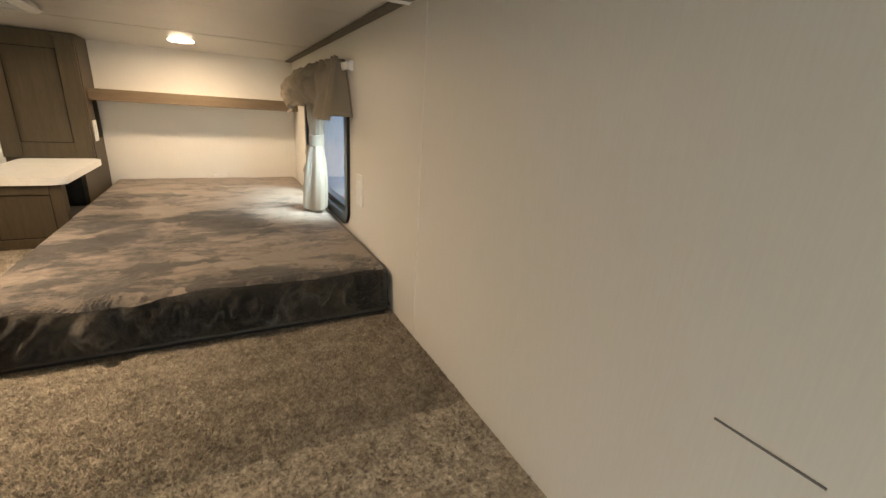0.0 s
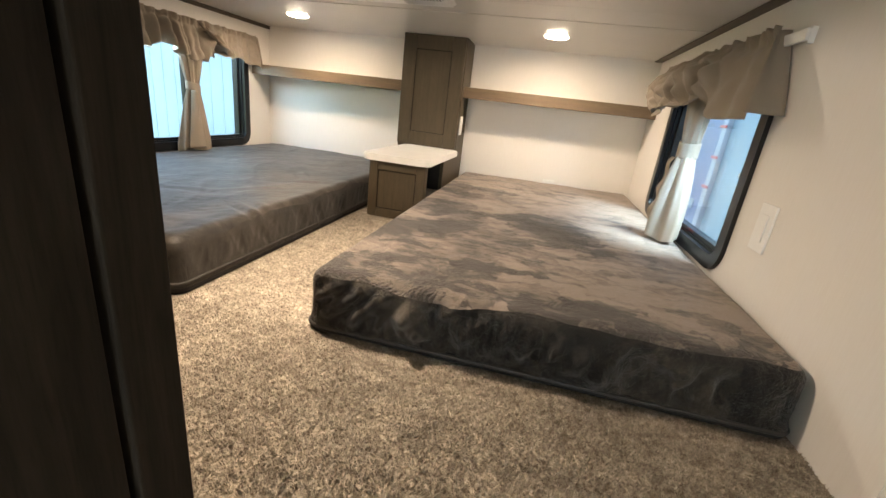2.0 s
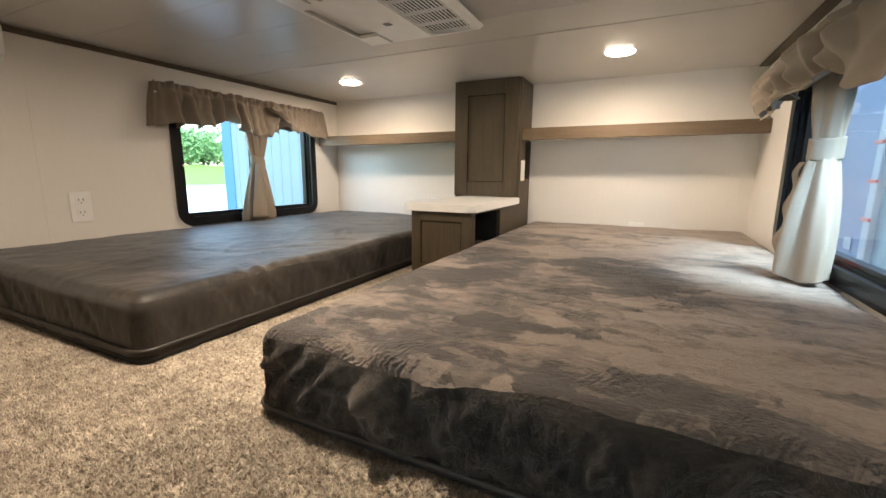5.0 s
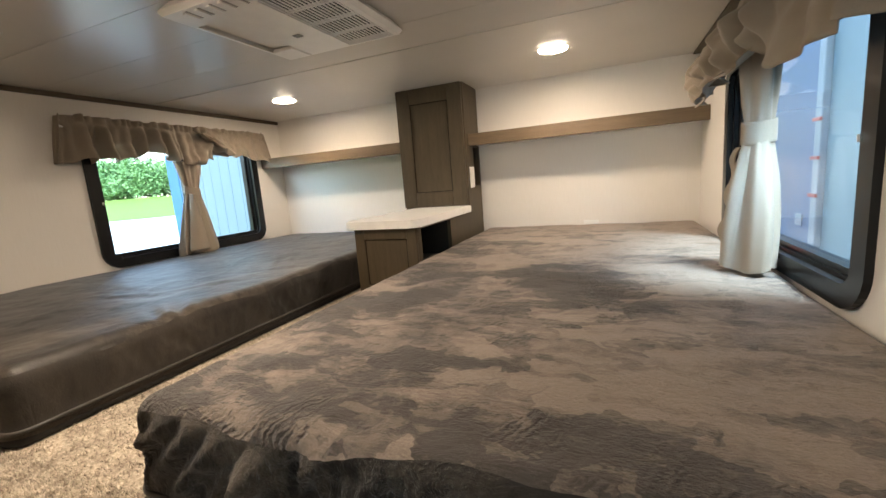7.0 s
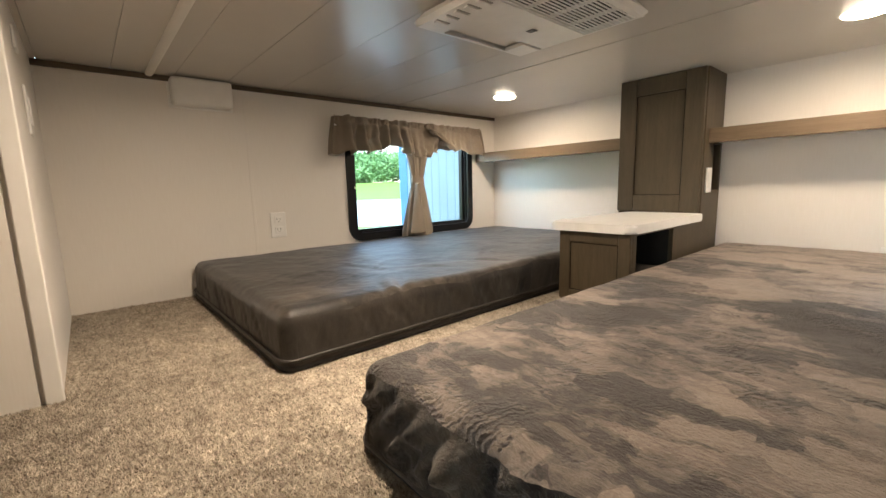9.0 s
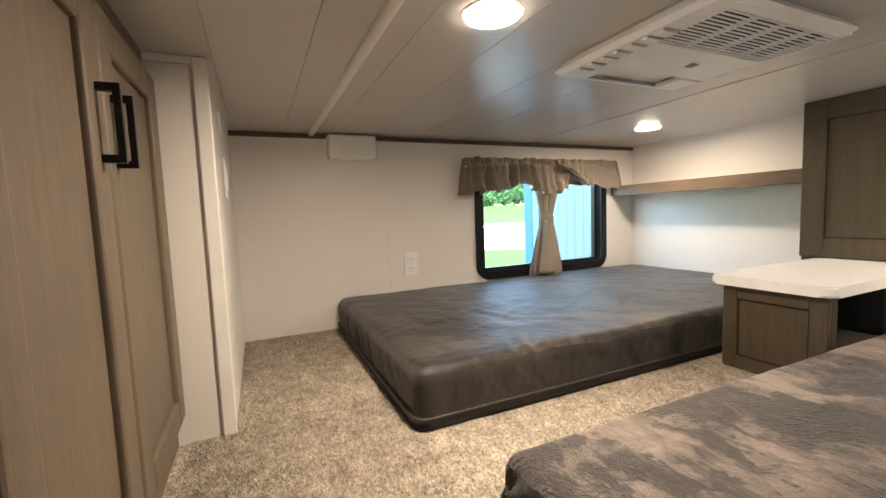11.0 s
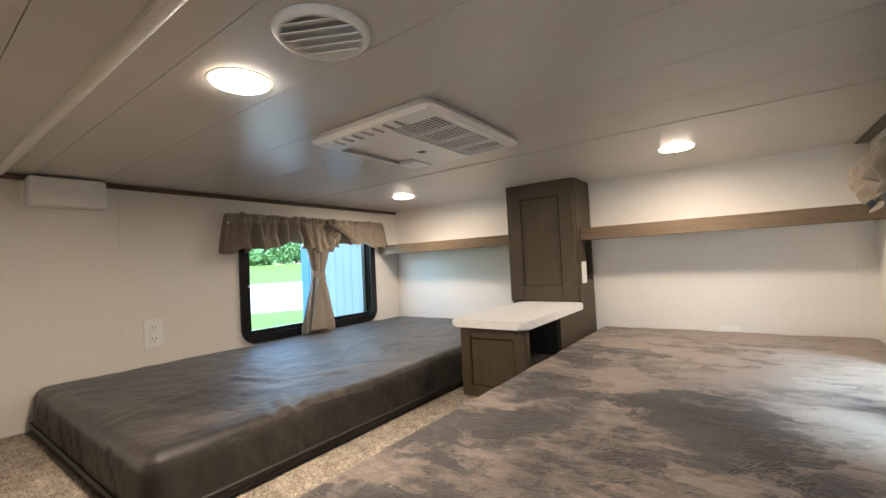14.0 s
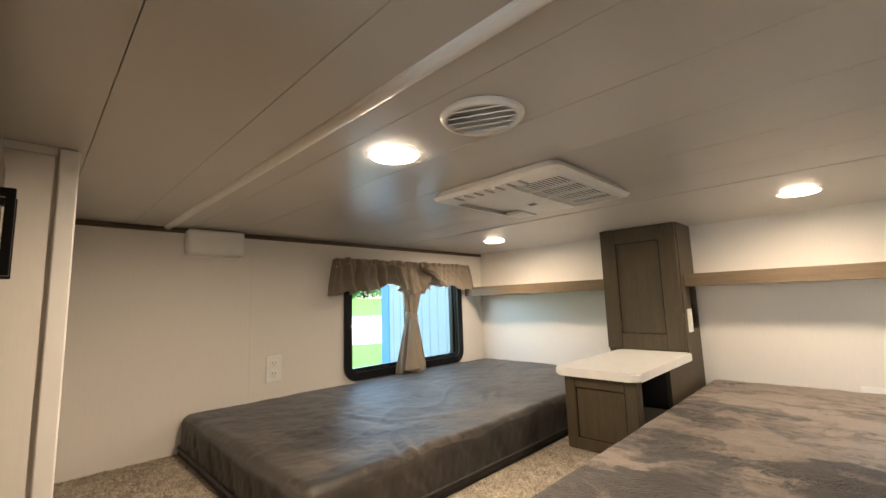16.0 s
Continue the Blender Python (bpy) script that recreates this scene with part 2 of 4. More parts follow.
def glass(name):
    m, n, l, b = material(name, 0.0)
    out = n["Material Output"]
    tr, gl, fr, ms = n.new("ShaderNodeBsdfTransparent"), n.new("ShaderNodeBsdfGlossy"), n.new("ShaderNodeLayerWeight"), n.new("ShaderNodeMixShader")
    pw = n.new("ShaderNodeMath")
    pw.operation = "POWER"
    pw.inputs[1].default_value = 4.5
    tr.inputs["Color"].default_value = (0.90, 0.95, 0.96, 1)
    gl.inputs["Roughness"].default_value = 0.02
    fr.inputs["Blend"].default_value = 0.5
    l.new(fr.outputs["Facing"], pw.inputs[0])
    l.new(pw.outputs[0], ms.inputs[0])
    l.new(tr.outputs[0], ms.inputs[1])
    l.new(gl.outputs[0], ms.inputs[2])
    l.new(ms.outputs[0], out.inputs["Surface"])
    n.remove(b)
    return m


def leafy(name, dark, light):
    m, n, l, b = material(name, 0.7, 0, 0.3)
    v = coords(n, l)
    isl = n.new("ShaderNodeNewGeometry")
    t = noise_tex(n, l, v, 0.9, 4)
    c = ramp(n, l, t.outputs["Fac"], [(0.3, dark), (0.7, light)])
    r = ramp(n, l, isl.outputs["Random Per Island"], [(0.0, (0.8, 0.8, 0.8)), (1.0, (1.15, 1.15, 1.15))])
    l.new(mix(n, l, 1.0, c, r, "MULTIPLY"), b.inputs["Base Color"])
    return m


M_WALL = wall_paper("wall_vinyl", (0.76, 0.725, 0.675), 0.45)
M_CEIL = plain("ceiling_board", (0.55, 0.52, 0.477), 0.28, 0, 0.05, 3, 0.03, 0.5)
M_WOOD_Z = wood("grey_brown_laminate_upright", (0.068, 0.0510, 0.0300), (0.090, 0.0680, 0.0405), 2)
M_WOOD_WARD = wood("warm_grey_laminate_upright", (0.128, 0.099, 0.069), (0.164, 0.129, 0.091), 2)
M_WOOD_X = wood("grey_brown_laminate_level", (0.120, 0.083, 0.049), (0.168, 0.118, 0.071), 0)
M_WOOD_Y = wood("brown_moulding", (0.07, 0.05, 0.033), (0.12, 0.09, 0.06), 1)
M_WOOD_HALL = wood("dark_brown_wood", (0.018, 0.0135, 0.0092), (0.036, 0.027, 0.019), 2, 0.75, 0.12)
M_WHITE = plain("white_plastic", (0.80, 0.79, 0.76), 0.35, 0, 0.04, 20, 0.03)
M_TRIM = plain("white_trim", (0.78, 0.76, 0.72), 0.4, 0, 0.05, 10)
M_TOP = plain("white_worktop", (0.84, 0.83, 0.80), 0.3, 0, 0.05, 30, 0.02)
M_BLACK = plain("black_metal", (0.007, 0.007, 0.0075), 0.30, 0.0, 0.2, 25, 0.05, 0.3)
M_VOID = plain("near_black", (0.02, 0.017, 0.014), 0.8)
M_GAP = plain("grille_gap", (0.006, 0.006, 0.006), 0.9)
M_KNOB = plain("grey_tab", (0.16, 0.155, 0.15), 0.5)
M_SLATE = plain("shaded_plastic", (0.34, 0.33, 0.31), 0.6)
M_SLOT = plain("slot_shade", (0.025, 0.025, 0.025), 0.8)
M_CHROME = plain("chrome", (0.7, 0.7, 0.7), 0.18, 1.0, 0.05)
M_RED = plain("red_plastic", (0.5, 0.02, 0.015), 0.4)
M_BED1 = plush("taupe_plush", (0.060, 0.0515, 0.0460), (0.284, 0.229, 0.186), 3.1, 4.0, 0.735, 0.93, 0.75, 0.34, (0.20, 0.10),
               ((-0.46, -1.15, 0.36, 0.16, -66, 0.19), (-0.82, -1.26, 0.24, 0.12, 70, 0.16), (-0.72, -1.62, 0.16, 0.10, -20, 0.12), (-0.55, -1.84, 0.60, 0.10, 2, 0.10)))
M_BED2 = plush("smoke_grey_plush", (0.0125, 0.0104, 0.0082), (0.070, 0.0575, 0.045), 8.4, 3.2, 0.70, 0.90, 0.50, 0.19, (0.06, 0.03),
               ((-1.48, -1.70, 0.05, 0.20, 4, -0.16), (-1.62, -1.40, 0.09, 0.16, -30, -0.12), (-2.05, -1.60, 0.06, 0.20, 70, -0.10), (-1.55, -1.22, 0.05, 0.13, -35, -0.20),
                (-1.60, -1.12, 0.07, 0.16, -40, 0.16), (-1.62, -0.86, 0.05, 0.14, -20, 0.18), (-2.15, -1.72, 0.30, 0.22, 0, 0.10)))
# darker copies of both plushes: the sides' nap and shade put into the colour
M_BED1_SHADED = plush("taupe_plush_shaded", (0.0065, 0.0053, 0.0040), (0.060, 0.049, 0.037), 5.3, 7.0, 0.84, 1.08, 0.7, 0.24)
M_BED2_SHADED = plush("smoke_grey_plush_shaded", (0.012, 0.0103, 0.0082), (0.040, 0.033, 0.0255), 2.3, 3.0, 0.72, 0.95, 0.6, 0.19)
M_PIPE = plain("dark_piping", (0.034, 0.030, 0.026), 0.5, 0, 0.2, 60)
M_BASE = plain("black_base_cloth", (0.010, 0.009, 0.008), 0.8, 0, 0.2, 60)
M_CLOTH = fabric("tan_linen", (0.335, 0.278, 0.218))
M_CARPET = carpet("beige_carpet")
M_LAMP = glowing("lamp_lens", LAMP_TINT, LAMP_GLOW)
M_GLASS = glass("window_glass")
M_HALL = plain("hall_wall", (0.6, 0.58, 0.55), 0.6)
M_GRASS = leafy("grass", (0.085, 0.150, 0.012), (0.125, 0.205, 0.020))
M_LEAF = leafy("foliage", (0.11, 0.22, 0.08), (0.18, 0.31, 0.12))
M_ROAD = plain("pale_concrete", (0.46, 0.45, 0.435), 0.9, 0, 0.12, 1.5)
M_SIDING = plain("pale_blue_siding", (0.155, 0.205, 0.225), 0.5, 0, 0.06, 3)
M_STRIPE = plain("blue_stripe", (0.03, 0.13, 0.33), 0.45, 0, 0.08, 3)
M_POST = plain("weathered_white_edge", (0.30, 0.33, 0.35), 0.5, 0, 0.08, 6)
M_TEAL = plain("pale_teal_siding", (0.16, 0.225, 0.25), 0.5, 0, 0.06, 3)
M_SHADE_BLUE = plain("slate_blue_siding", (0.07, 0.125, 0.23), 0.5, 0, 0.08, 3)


# ---- mesh helpers ----
def add_box(bm, lo, hi, bev=0.0, seg=2):
    vs = bmesh.ops.create_cube(bm, size=1)["verts"]
    c = [(a + b) / 2 for a, b in zip(lo, hi)]
    d = [b - a for a, b in zip(lo, hi)]
    for v in vs:
        v.co = Vector((c[i] + v.co[i] * d[i] for i in range(3)))
    if bev > 0:
        es = list({e for v in vs for e in v.link_edges})
        bmesh.ops.bevel(bm, geom=es, offset=bev, segments=seg, affect="EDGES", profile=0.5)
    return bm


def box(lo, hi, bev=0.0, seg=2):
    return add_box(bmesh.new(), lo, hi, bev, seg)


def link(name, bm, mat, smooth=False):
    me = bpy.data.meshes.new(name)
    bmesh.ops.recalc_face_normals(bm, faces=bm.faces)
    bm.to_mesh(me)
    bm.free()
    me.materials.append(mat)
    if smooth:
        me.polygons.foreach_set("use_smooth", [True] * len(me.polygons))
    return new(name, me)


def part(name, bm, mat, parent, label="", smooth=False):
    ob = link(name, bm, mat, smooth)
    ob.parent = parent
    ob.matrix_parent_inverse = parent.matrix_basis.inverted() if parent.parent is None else Matrix()
    return tagged(ob, label)


def thing(name, at, label, category, group="", kind=""):
    ob = new(name)
    ob.location = at
    ob.matrix_world = Matrix.Translation(at)
    ob.empty_display_size = 0.05
    return tagged(ob, label, category, group, kind)


def structure(name, bm, mat, label, category):
    return tagged(link(name, bm, mat), label, category, kind="structure")


def round_rect(w, h, r, n=8):
    pts = []
    for cx, cy, a0 in ((w / 2 - r, h / 2 - r, 0), (-w / 2 + r, h / 2 - r, 90), (-w / 2 + r, -h / 2 + r, 180), (w / 2 - r, -h / 2 + r, 270)):
        for i in range(n + 1):
            a = radians(a0 + 90 * i / n)
            pts.append((cx + r * math.cos(a), cy + r * math.sin(a)))
    return pts


def ring(bm, outer, inner, d0, d1, place):
    """A ring of even depth between two outlines with equal point counts; place(u, v, d) gives the point."""
    n = len(outer)
    rows = []
    for pts, d in ((outer, d0), (outer, d1), (inner, d1), (inner, d0)):
        rows.append([bm.verts.new(place(u, v, d)) for u, v in pts])
    for k in range(4):
        a, b = rows[k], rows[(k + 1) % 4]
        for i in range(n):
            bm.faces.new((a[i], a[(i + 1) % n], b[(i + 1) % n], b[i]))
    return bm


def slab(bm, outline, d0, d1, place):
    n = len(outline)
    a = [bm.verts.new(place(u, v, d0)) for u, v in outline]
    b = [bm.verts.new(place(u, v, d1)) for u, v in outline]
    bm.faces.new(a)
    bm.faces.new(b)
    for i in range(n):
        bm.faces.new((a[i], a[(i + 1) % n], b[(i + 1) % n], b[i]))
    return bm


def disc_ring(bm, c, prof, n=40):
    """A turned shape about a vertical axis at c from (radius, z) pairs."""
    rows = []
    for r, z in prof:
        rows.append([bm.verts.new((c[0] + r * math.cos(2 * math.pi * i / n), c[1] + r * math.sin(2 * math.pi * i / n), z)) for i in range(n)])
    for a, b in zip(rows, rows[1:]):
        for i in range(n):
            bm.faces.new((a[i], a[(i + 1) % n], b[(i + 1) % n], b[i]))
    if prof[-1][0] > 0:
        bm.faces.new(rows[-1])
    return bm


def sheet(bm, nu, nv, f):
    vs = [[bm.verts.new(f(i / nu, j / nv)) for j in range(nv + 1)] for i in range(nu + 1)]
    for i in range(nu):
        for j in range(nv):
            bm.faces.new((vs[i][j], vs[i + 1][j], vs[i + 1][j + 1], vs[i][j + 1]))
    return bm


def thicken(bm, t):
    bmesh.ops.recalc_face_normals(bm, faces=bm.faces)
    bmesh.ops.solidify(bm, geom=list(bm.faces), thickness=t)
    return bm


# ---- the shell of the loft ----
W, CEIL, SOUTH, CAB_Y, CAB_X0, CAB_X1 = 2.40, 0.885, -2.27, -2.387, -1.575, -0.816
HALL_END, HALL_FLOOR, STAIR = -4.6, -0.92, -2.72
WIN_L = (-1.14, -0.227, 0.150, 0.735)
WIN_R = (-1.384, -0.470, 0.152, 0.730)


def panels(wall, spans, place, z0, z1, hole=None):
    """Wall boards between seams, cut round a window."""
    for a, b in spans:
        cells = [(a, b, z0, z1)]
        if hole and hole[0] < b and hole[1] > a:
            h0, h1, hz0, hz1 = hole
            cells = [(a, b, z0, hz0), (a, b, hz1, z1)]
            if h0 > a:
                cells.append((a, h0, hz0, hz1))
            if h1 < b:
                cells.append((h1, b, hz0, hz1))
        bm = bmesh.new()
        for u0, u1, v0, v1 in cells:
            lo, hi = place(u0, v0), place(u1, v1)
            add_box(bm, [min(p) for p in zip(lo[0], hi[0], lo[1], hi[1])], [max(p) for p in zip(lo[0], hi[0], lo[1], hi[1])])
        part("panel", bm, M_WALL, wall)


def wall_with_hole(name, x0, x1, y0, y1, hole, label):
    bm = bmesh.new()
    if hole:
        h0, h1, z0, z1 = hole
        for lo, hi in (((x0, y0, HALL_FLOOR), (x1, h0, CEIL)), ((x0, h1, HALL_FLOOR), (x1, y1, CEIL)), ((x0, h0, HALL_FLOOR), (x1, h1, z0)), ((x0, h0, z1), (x1, h1, CEIL))):
            add_box(bm, lo, hi)
    else:
        add_box(bm, (x0, y0, HALL_FLOOR), (x1, y1, CEIL))
    return structure(name, bm, M_WALL, label, "wall")


def inset(h, d):
    return (h[0] + d, h[1] - d, h[2] + d, h[3] - d)


def seam_cover(wall, lo, hi):
    part("seam_cover", box(lo, hi, 0.0004, 1), M_WALL, wall)


HOLE_L, HOLE_R = inset(WIN_L, 0.032), inset(WIN_R, 0.032)
wall_east = wall_with_hole("wall_east", 0.008, 0.06, HALL_END, 0.06, HOLE_R, "off-white vinyl wall with a window over the bed")
panels(wall_east, [(HALL_END, -2.046), (-2.046, -0.03), (-0.03, 0.0)], lambda u, v: ((0.0, u, v), (0.008, u, v)), HALL_FLOOR, CEIL, HOLE_R)
wall_west = wall_with_hole("wall_west", -W - 0.06, -W - 0.008, SOUTH - 0.06, 0.06, HOLE_L, "off-white vinyl wall with a window over the bed")
panels(wall_west, [(SOUTH, -1.61), (-1.61, 0.0)], lambda u, v: ((-W, u, v), (-W - 0.008, u, v)), 0.0, CEIL, HOLE_L)
wall_north = structure("wall_north", box((-W - 0.008, 0.008, HALL_FLOOR), (0.008, 0.06, CEIL)), M_WALL, "off-white vinyl wall at the head of the beds", "wall")
panels(wall_north, [(-W, -1.21), (-1.21, -0.052), (-0.052, 0.0)], lambda u, v: ((u, 0.0, v), (u, 0.008, v)), 0.0, CEIL)
seam_cover(wall_east, (-0.0016, -2.055, 0.0), (0.0, -2.037, CEIL))
seam_cover(wall_west, (-W, -1.616, 0.0), (-W + 0.0014, -1.604, CEIL))
seam_cover(wall_north, (-0.058, -0.0014, 0.0), (-0.046, 0.0, CEIL))
wall_south = structure("wall_south", box((-W - 0.008, CAB_Y - 0.03, 0.0), (CAB_X0 - 0.004, SOUTH, CEIL)), M_WALL, "off-white vinyl wall beside the wardrobe", "wall")
part("return_panel", box((CAB_X0 - 0.004, CAB_Y - 0.03, 0.0), (CAB_X0, SOUTH - 0.034, CEIL - 0.02)), M_WALL, wall_south)
part("corner_post", box((CAB_X0 - 0.004, SOUTH - 0.027, 0.0), (CAB_X0 + 0.006, SOUTH + 0.004, CEIL - 0.002), 0.003), M_TRIM, wall_south, "white corner moulding")
part("head_trim", box((CAB_X0 - 0.003, CAB_Y - 0.03, CEIL - 0.018), (CAB_X0 + 0.002, SOUTH - 0.03, CEIL - 0.002)), M_TRIM, wall_south)

# loft deck, with the stairwell left open behind it
deck = bmesh.new()
add_box(deck, (-W, STAIR, -0.06), (0.0, 0.0, 0.0))
floor = structure("floor", deck, M_CARPET, "beige and brown cut-pile carpet on the loft floor", "floor")
structure("hall_floor", box((CAB_X1, HALL_END, HALL_FLOOR - 0.05), (0.0, STAIR, HALL_FLOOR)), M_CARPET, "carpeted hall floor below the loft", "floor")
steps = bmesh.new()
for i in range(3):
    add_box(steps, (CAB_X1 + 0.002, STAIR - 0.25 * (i + 1), HALL_FLOOR), (-0.002, STAIR - 0.25 * i - 0.001, HALL_FLOOR + 0.69 - 0.23 * i), 0.006)
structure("steps", steps, M_CARPET, "carpeted steps up to the loft", "stairs")
structure("deck_front", box((CAB_X1, STAIR - 0.001, HALL_FLOOR), (0.0, STAIR + 0.03, -0.061)), M_HALL, "plain riser under the loft floor", "wall")
# opening added for the fill lamp, not a known window
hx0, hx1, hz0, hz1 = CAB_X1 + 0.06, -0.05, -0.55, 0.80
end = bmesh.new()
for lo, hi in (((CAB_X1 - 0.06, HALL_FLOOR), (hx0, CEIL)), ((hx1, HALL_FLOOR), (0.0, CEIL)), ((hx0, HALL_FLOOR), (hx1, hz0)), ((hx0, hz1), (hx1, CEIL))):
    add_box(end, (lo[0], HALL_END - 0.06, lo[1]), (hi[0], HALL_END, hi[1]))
structure("wall_hall_end", end, M_HALL, "unseen plain wall with an opening added for the hall's fill lamp", "wall")
structure("wall_hall_west", box((CAB_X1 - 0.06, HALL_END, HALL_FLOOR), (CAB_X1 - 0.002, -3.02, CEIL)), M_HALL, "plain wall of the hall", "wall")

# ceiling boards run across the loft with fine open joints
cb = bmesh.new()
joints = [0.0, -0.80, -1.02, -1.24, -1.46, -1.677, -1.865, -2.06, -2.255, -2.75, -3.6, HALL_END]
for a, b in zip(joints, joints[1:]):
    add_box(cb, (-W, b + 0.0007, CEIL), (0.0, a - (0.0007 if a < 0 else 0.0), CEIL + 0.02))
add_box(cb, (-W - 0.06, HALL_END - 0.06, CEIL + 0.02), (0.06, 0.06, CEIL + 0.05))
structure("ceiling", cb, M_CEIL, "pale grey glossy ceiling boards with thin joints", "ceiling")
rib = bmesh.new()
pts = [(0.014 * math.cos(math.pi * i / 10), -0.012 * math.sin(math.pi * i / 10)) for i in range(11)]
slab(rib, pts, -W, 0.0, lambda u, v, d: (d, -1.945 + u, CEIL + v))
structure("ceiling_rib", rib, M_TRIM, "white half-round moulding across the ceiling", "trim")
structure("seam_strip", box((-W, -0.809, CEIL - 0.002), (0.0, -0.791, CEIL - 0.0001)), M_CEIL, "flat ceiling joint cover", "trim")
structure("trim_west", box((-W, SOUTH, CEIL - 0.021), (-W + 0.010, 0.0, CEIL - 0.001), 0.002), M_WOOD_Y, "brown moulding where wall meets ceiling", "trim")
structure("trim_east", box((-0.040, -4.0, CEIL - 0.007), (0.0, 0.0, CEIL - 0.001), 0.003), M_WOOD_Y, "brown moulding where wall meets ceiling", "trim")


# ---- windows ----
def window(name, x, side, h, post):
    """A black-framed camper window in a wall at x; side is +1 when the room lies towards +x."""
    y0, y1, z0, z1 = h
    cy, cz, w, hh = (y0 + y1) / 2, (z0 + z1) / 2, y1 - y0, z1 - z0
    top = thing(name, (x, cy, z0), "black-framed sliding camper window with rounded corners", "window", kind="structure")

    def at(u, v, d):
        return (x + side * d, cy + u, cz + v)
    o, i = round_rect(w, hh, 0.075), round_rect(w - 0.085, hh - 0.085, 0.035)
    part("window_frame", ring(bmesh.new(), o, i, -0.004, 0.012, at), M_BLACK, top)
    o2, i2 = round_rect(w - 0.07, hh - 0.07, 0.042), round_rect(w - 0.10, hh - 0.10, 0.03)
    part("outer_frame", ring(bmesh.new(), o2, i2, -0.066, -0.005, at), M_BLACK, top)
    part("track", box(at(-w / 2 + 0.05, -hh / 2 + 0.045, -0.03), at(w / 2 - 0.05, -hh / 2 + 0.062, -0.012)) if side < 0 else
         box((x - 0.03, cy - w / 2 + 0.05, cz - hh / 2 + 0.045), (x - 0.012, cy + w / 2 - 0.05, cz - hh / 2 + 0.062)), M_BLACK, top)
    for u in (-w / 2 + 0.055, post, w / 2 - 0.055):
        lo, hi = at(u - 0.011, -hh / 2 + 0.05, -0.045), at(u + 0.011, hh / 2 - 0.05, -0.02)
        part("mullion", box([min(p) for p in zip(lo, hi)], [max(p) for p in zip(lo, hi)], 0.002), M_BLACK, top)
    for u0, u1, d in ((-w / 2 + 0.05, post, -0.030), (post, w / 2 - 0.05, -0.040)):
        lo, hi = at(u0, -hh / 2 + 0.05, d - 0.004), at(u1, hh / 2 - 0.05, d)
        pane = part("pane", box([min(p) for p in zip(lo, hi)], [max(p) for p in zip(lo, hi)]), M_GLASS, top)
        pane.visible_shadow = False
    lo, hi = at(-w / 2 + 0.035, -0.012, 0.012), at(-w / 2 + 0.043, 0.0, 0.016)
    part("latch", box([min(p) for p in zip(lo, hi)], [max(p) for p in zip(lo, hi)]), M_CHROME, top)
    return top


window("window_1", -W, 1, WIN_L, 0.0)
window("window_2", 0.0, -1, WIN_R, 0.22)


# ---- curtains ----
def smooth_step(a, b, t):
    t = max(0.0, min(1.0, (t - a) / (b - a)))
    return t * t * (3 - 2 * t)


def rod_and_brackets(val, x, side, y0, y1, z_top):
    lo, hi = min(x + side * 0.012, x + side * 0.022), max(x + side * 0.012, x + side * 0.022)
    rod = part("rod", box((lo, y0, z_top - 0.030), (hi, y1, z_top - 0.002), 0.003), M_TRIM, val, "flat white curtain rod")
    for yy in (y0 + 0.002, y1 - 0.014):
        br = part("bracket", box((min(x, x + side * 0.013), yy, z_top - 0.034), (max(x, x + side * 0.013), yy + 0.012, z_top + 0.002), 0.001), M_TRIM, val)
        for k in (0.25, 0.75):
            zz = z_top - 0.032 + 0.032 * k
            part("screw", box((min(x + side * 0.0131, x + side * 0.0155), yy + 0.003, zz - 0.003), (max(x + side * 0.0131, x + side * 0.0155), yy + 0.009, zz + 0.003), 0.001), M_SLOT, br)
    return rod


# west window: an even valance with a swag, and a fanned curtain tied at its waist
WZ, WY0, WY1 = 0.776, -1.205, -0.178
west_val = thing("valance", (-W, -0.70, WZ), "gathered tan linen valance with an uneven hem above the window", "valance", "valances")


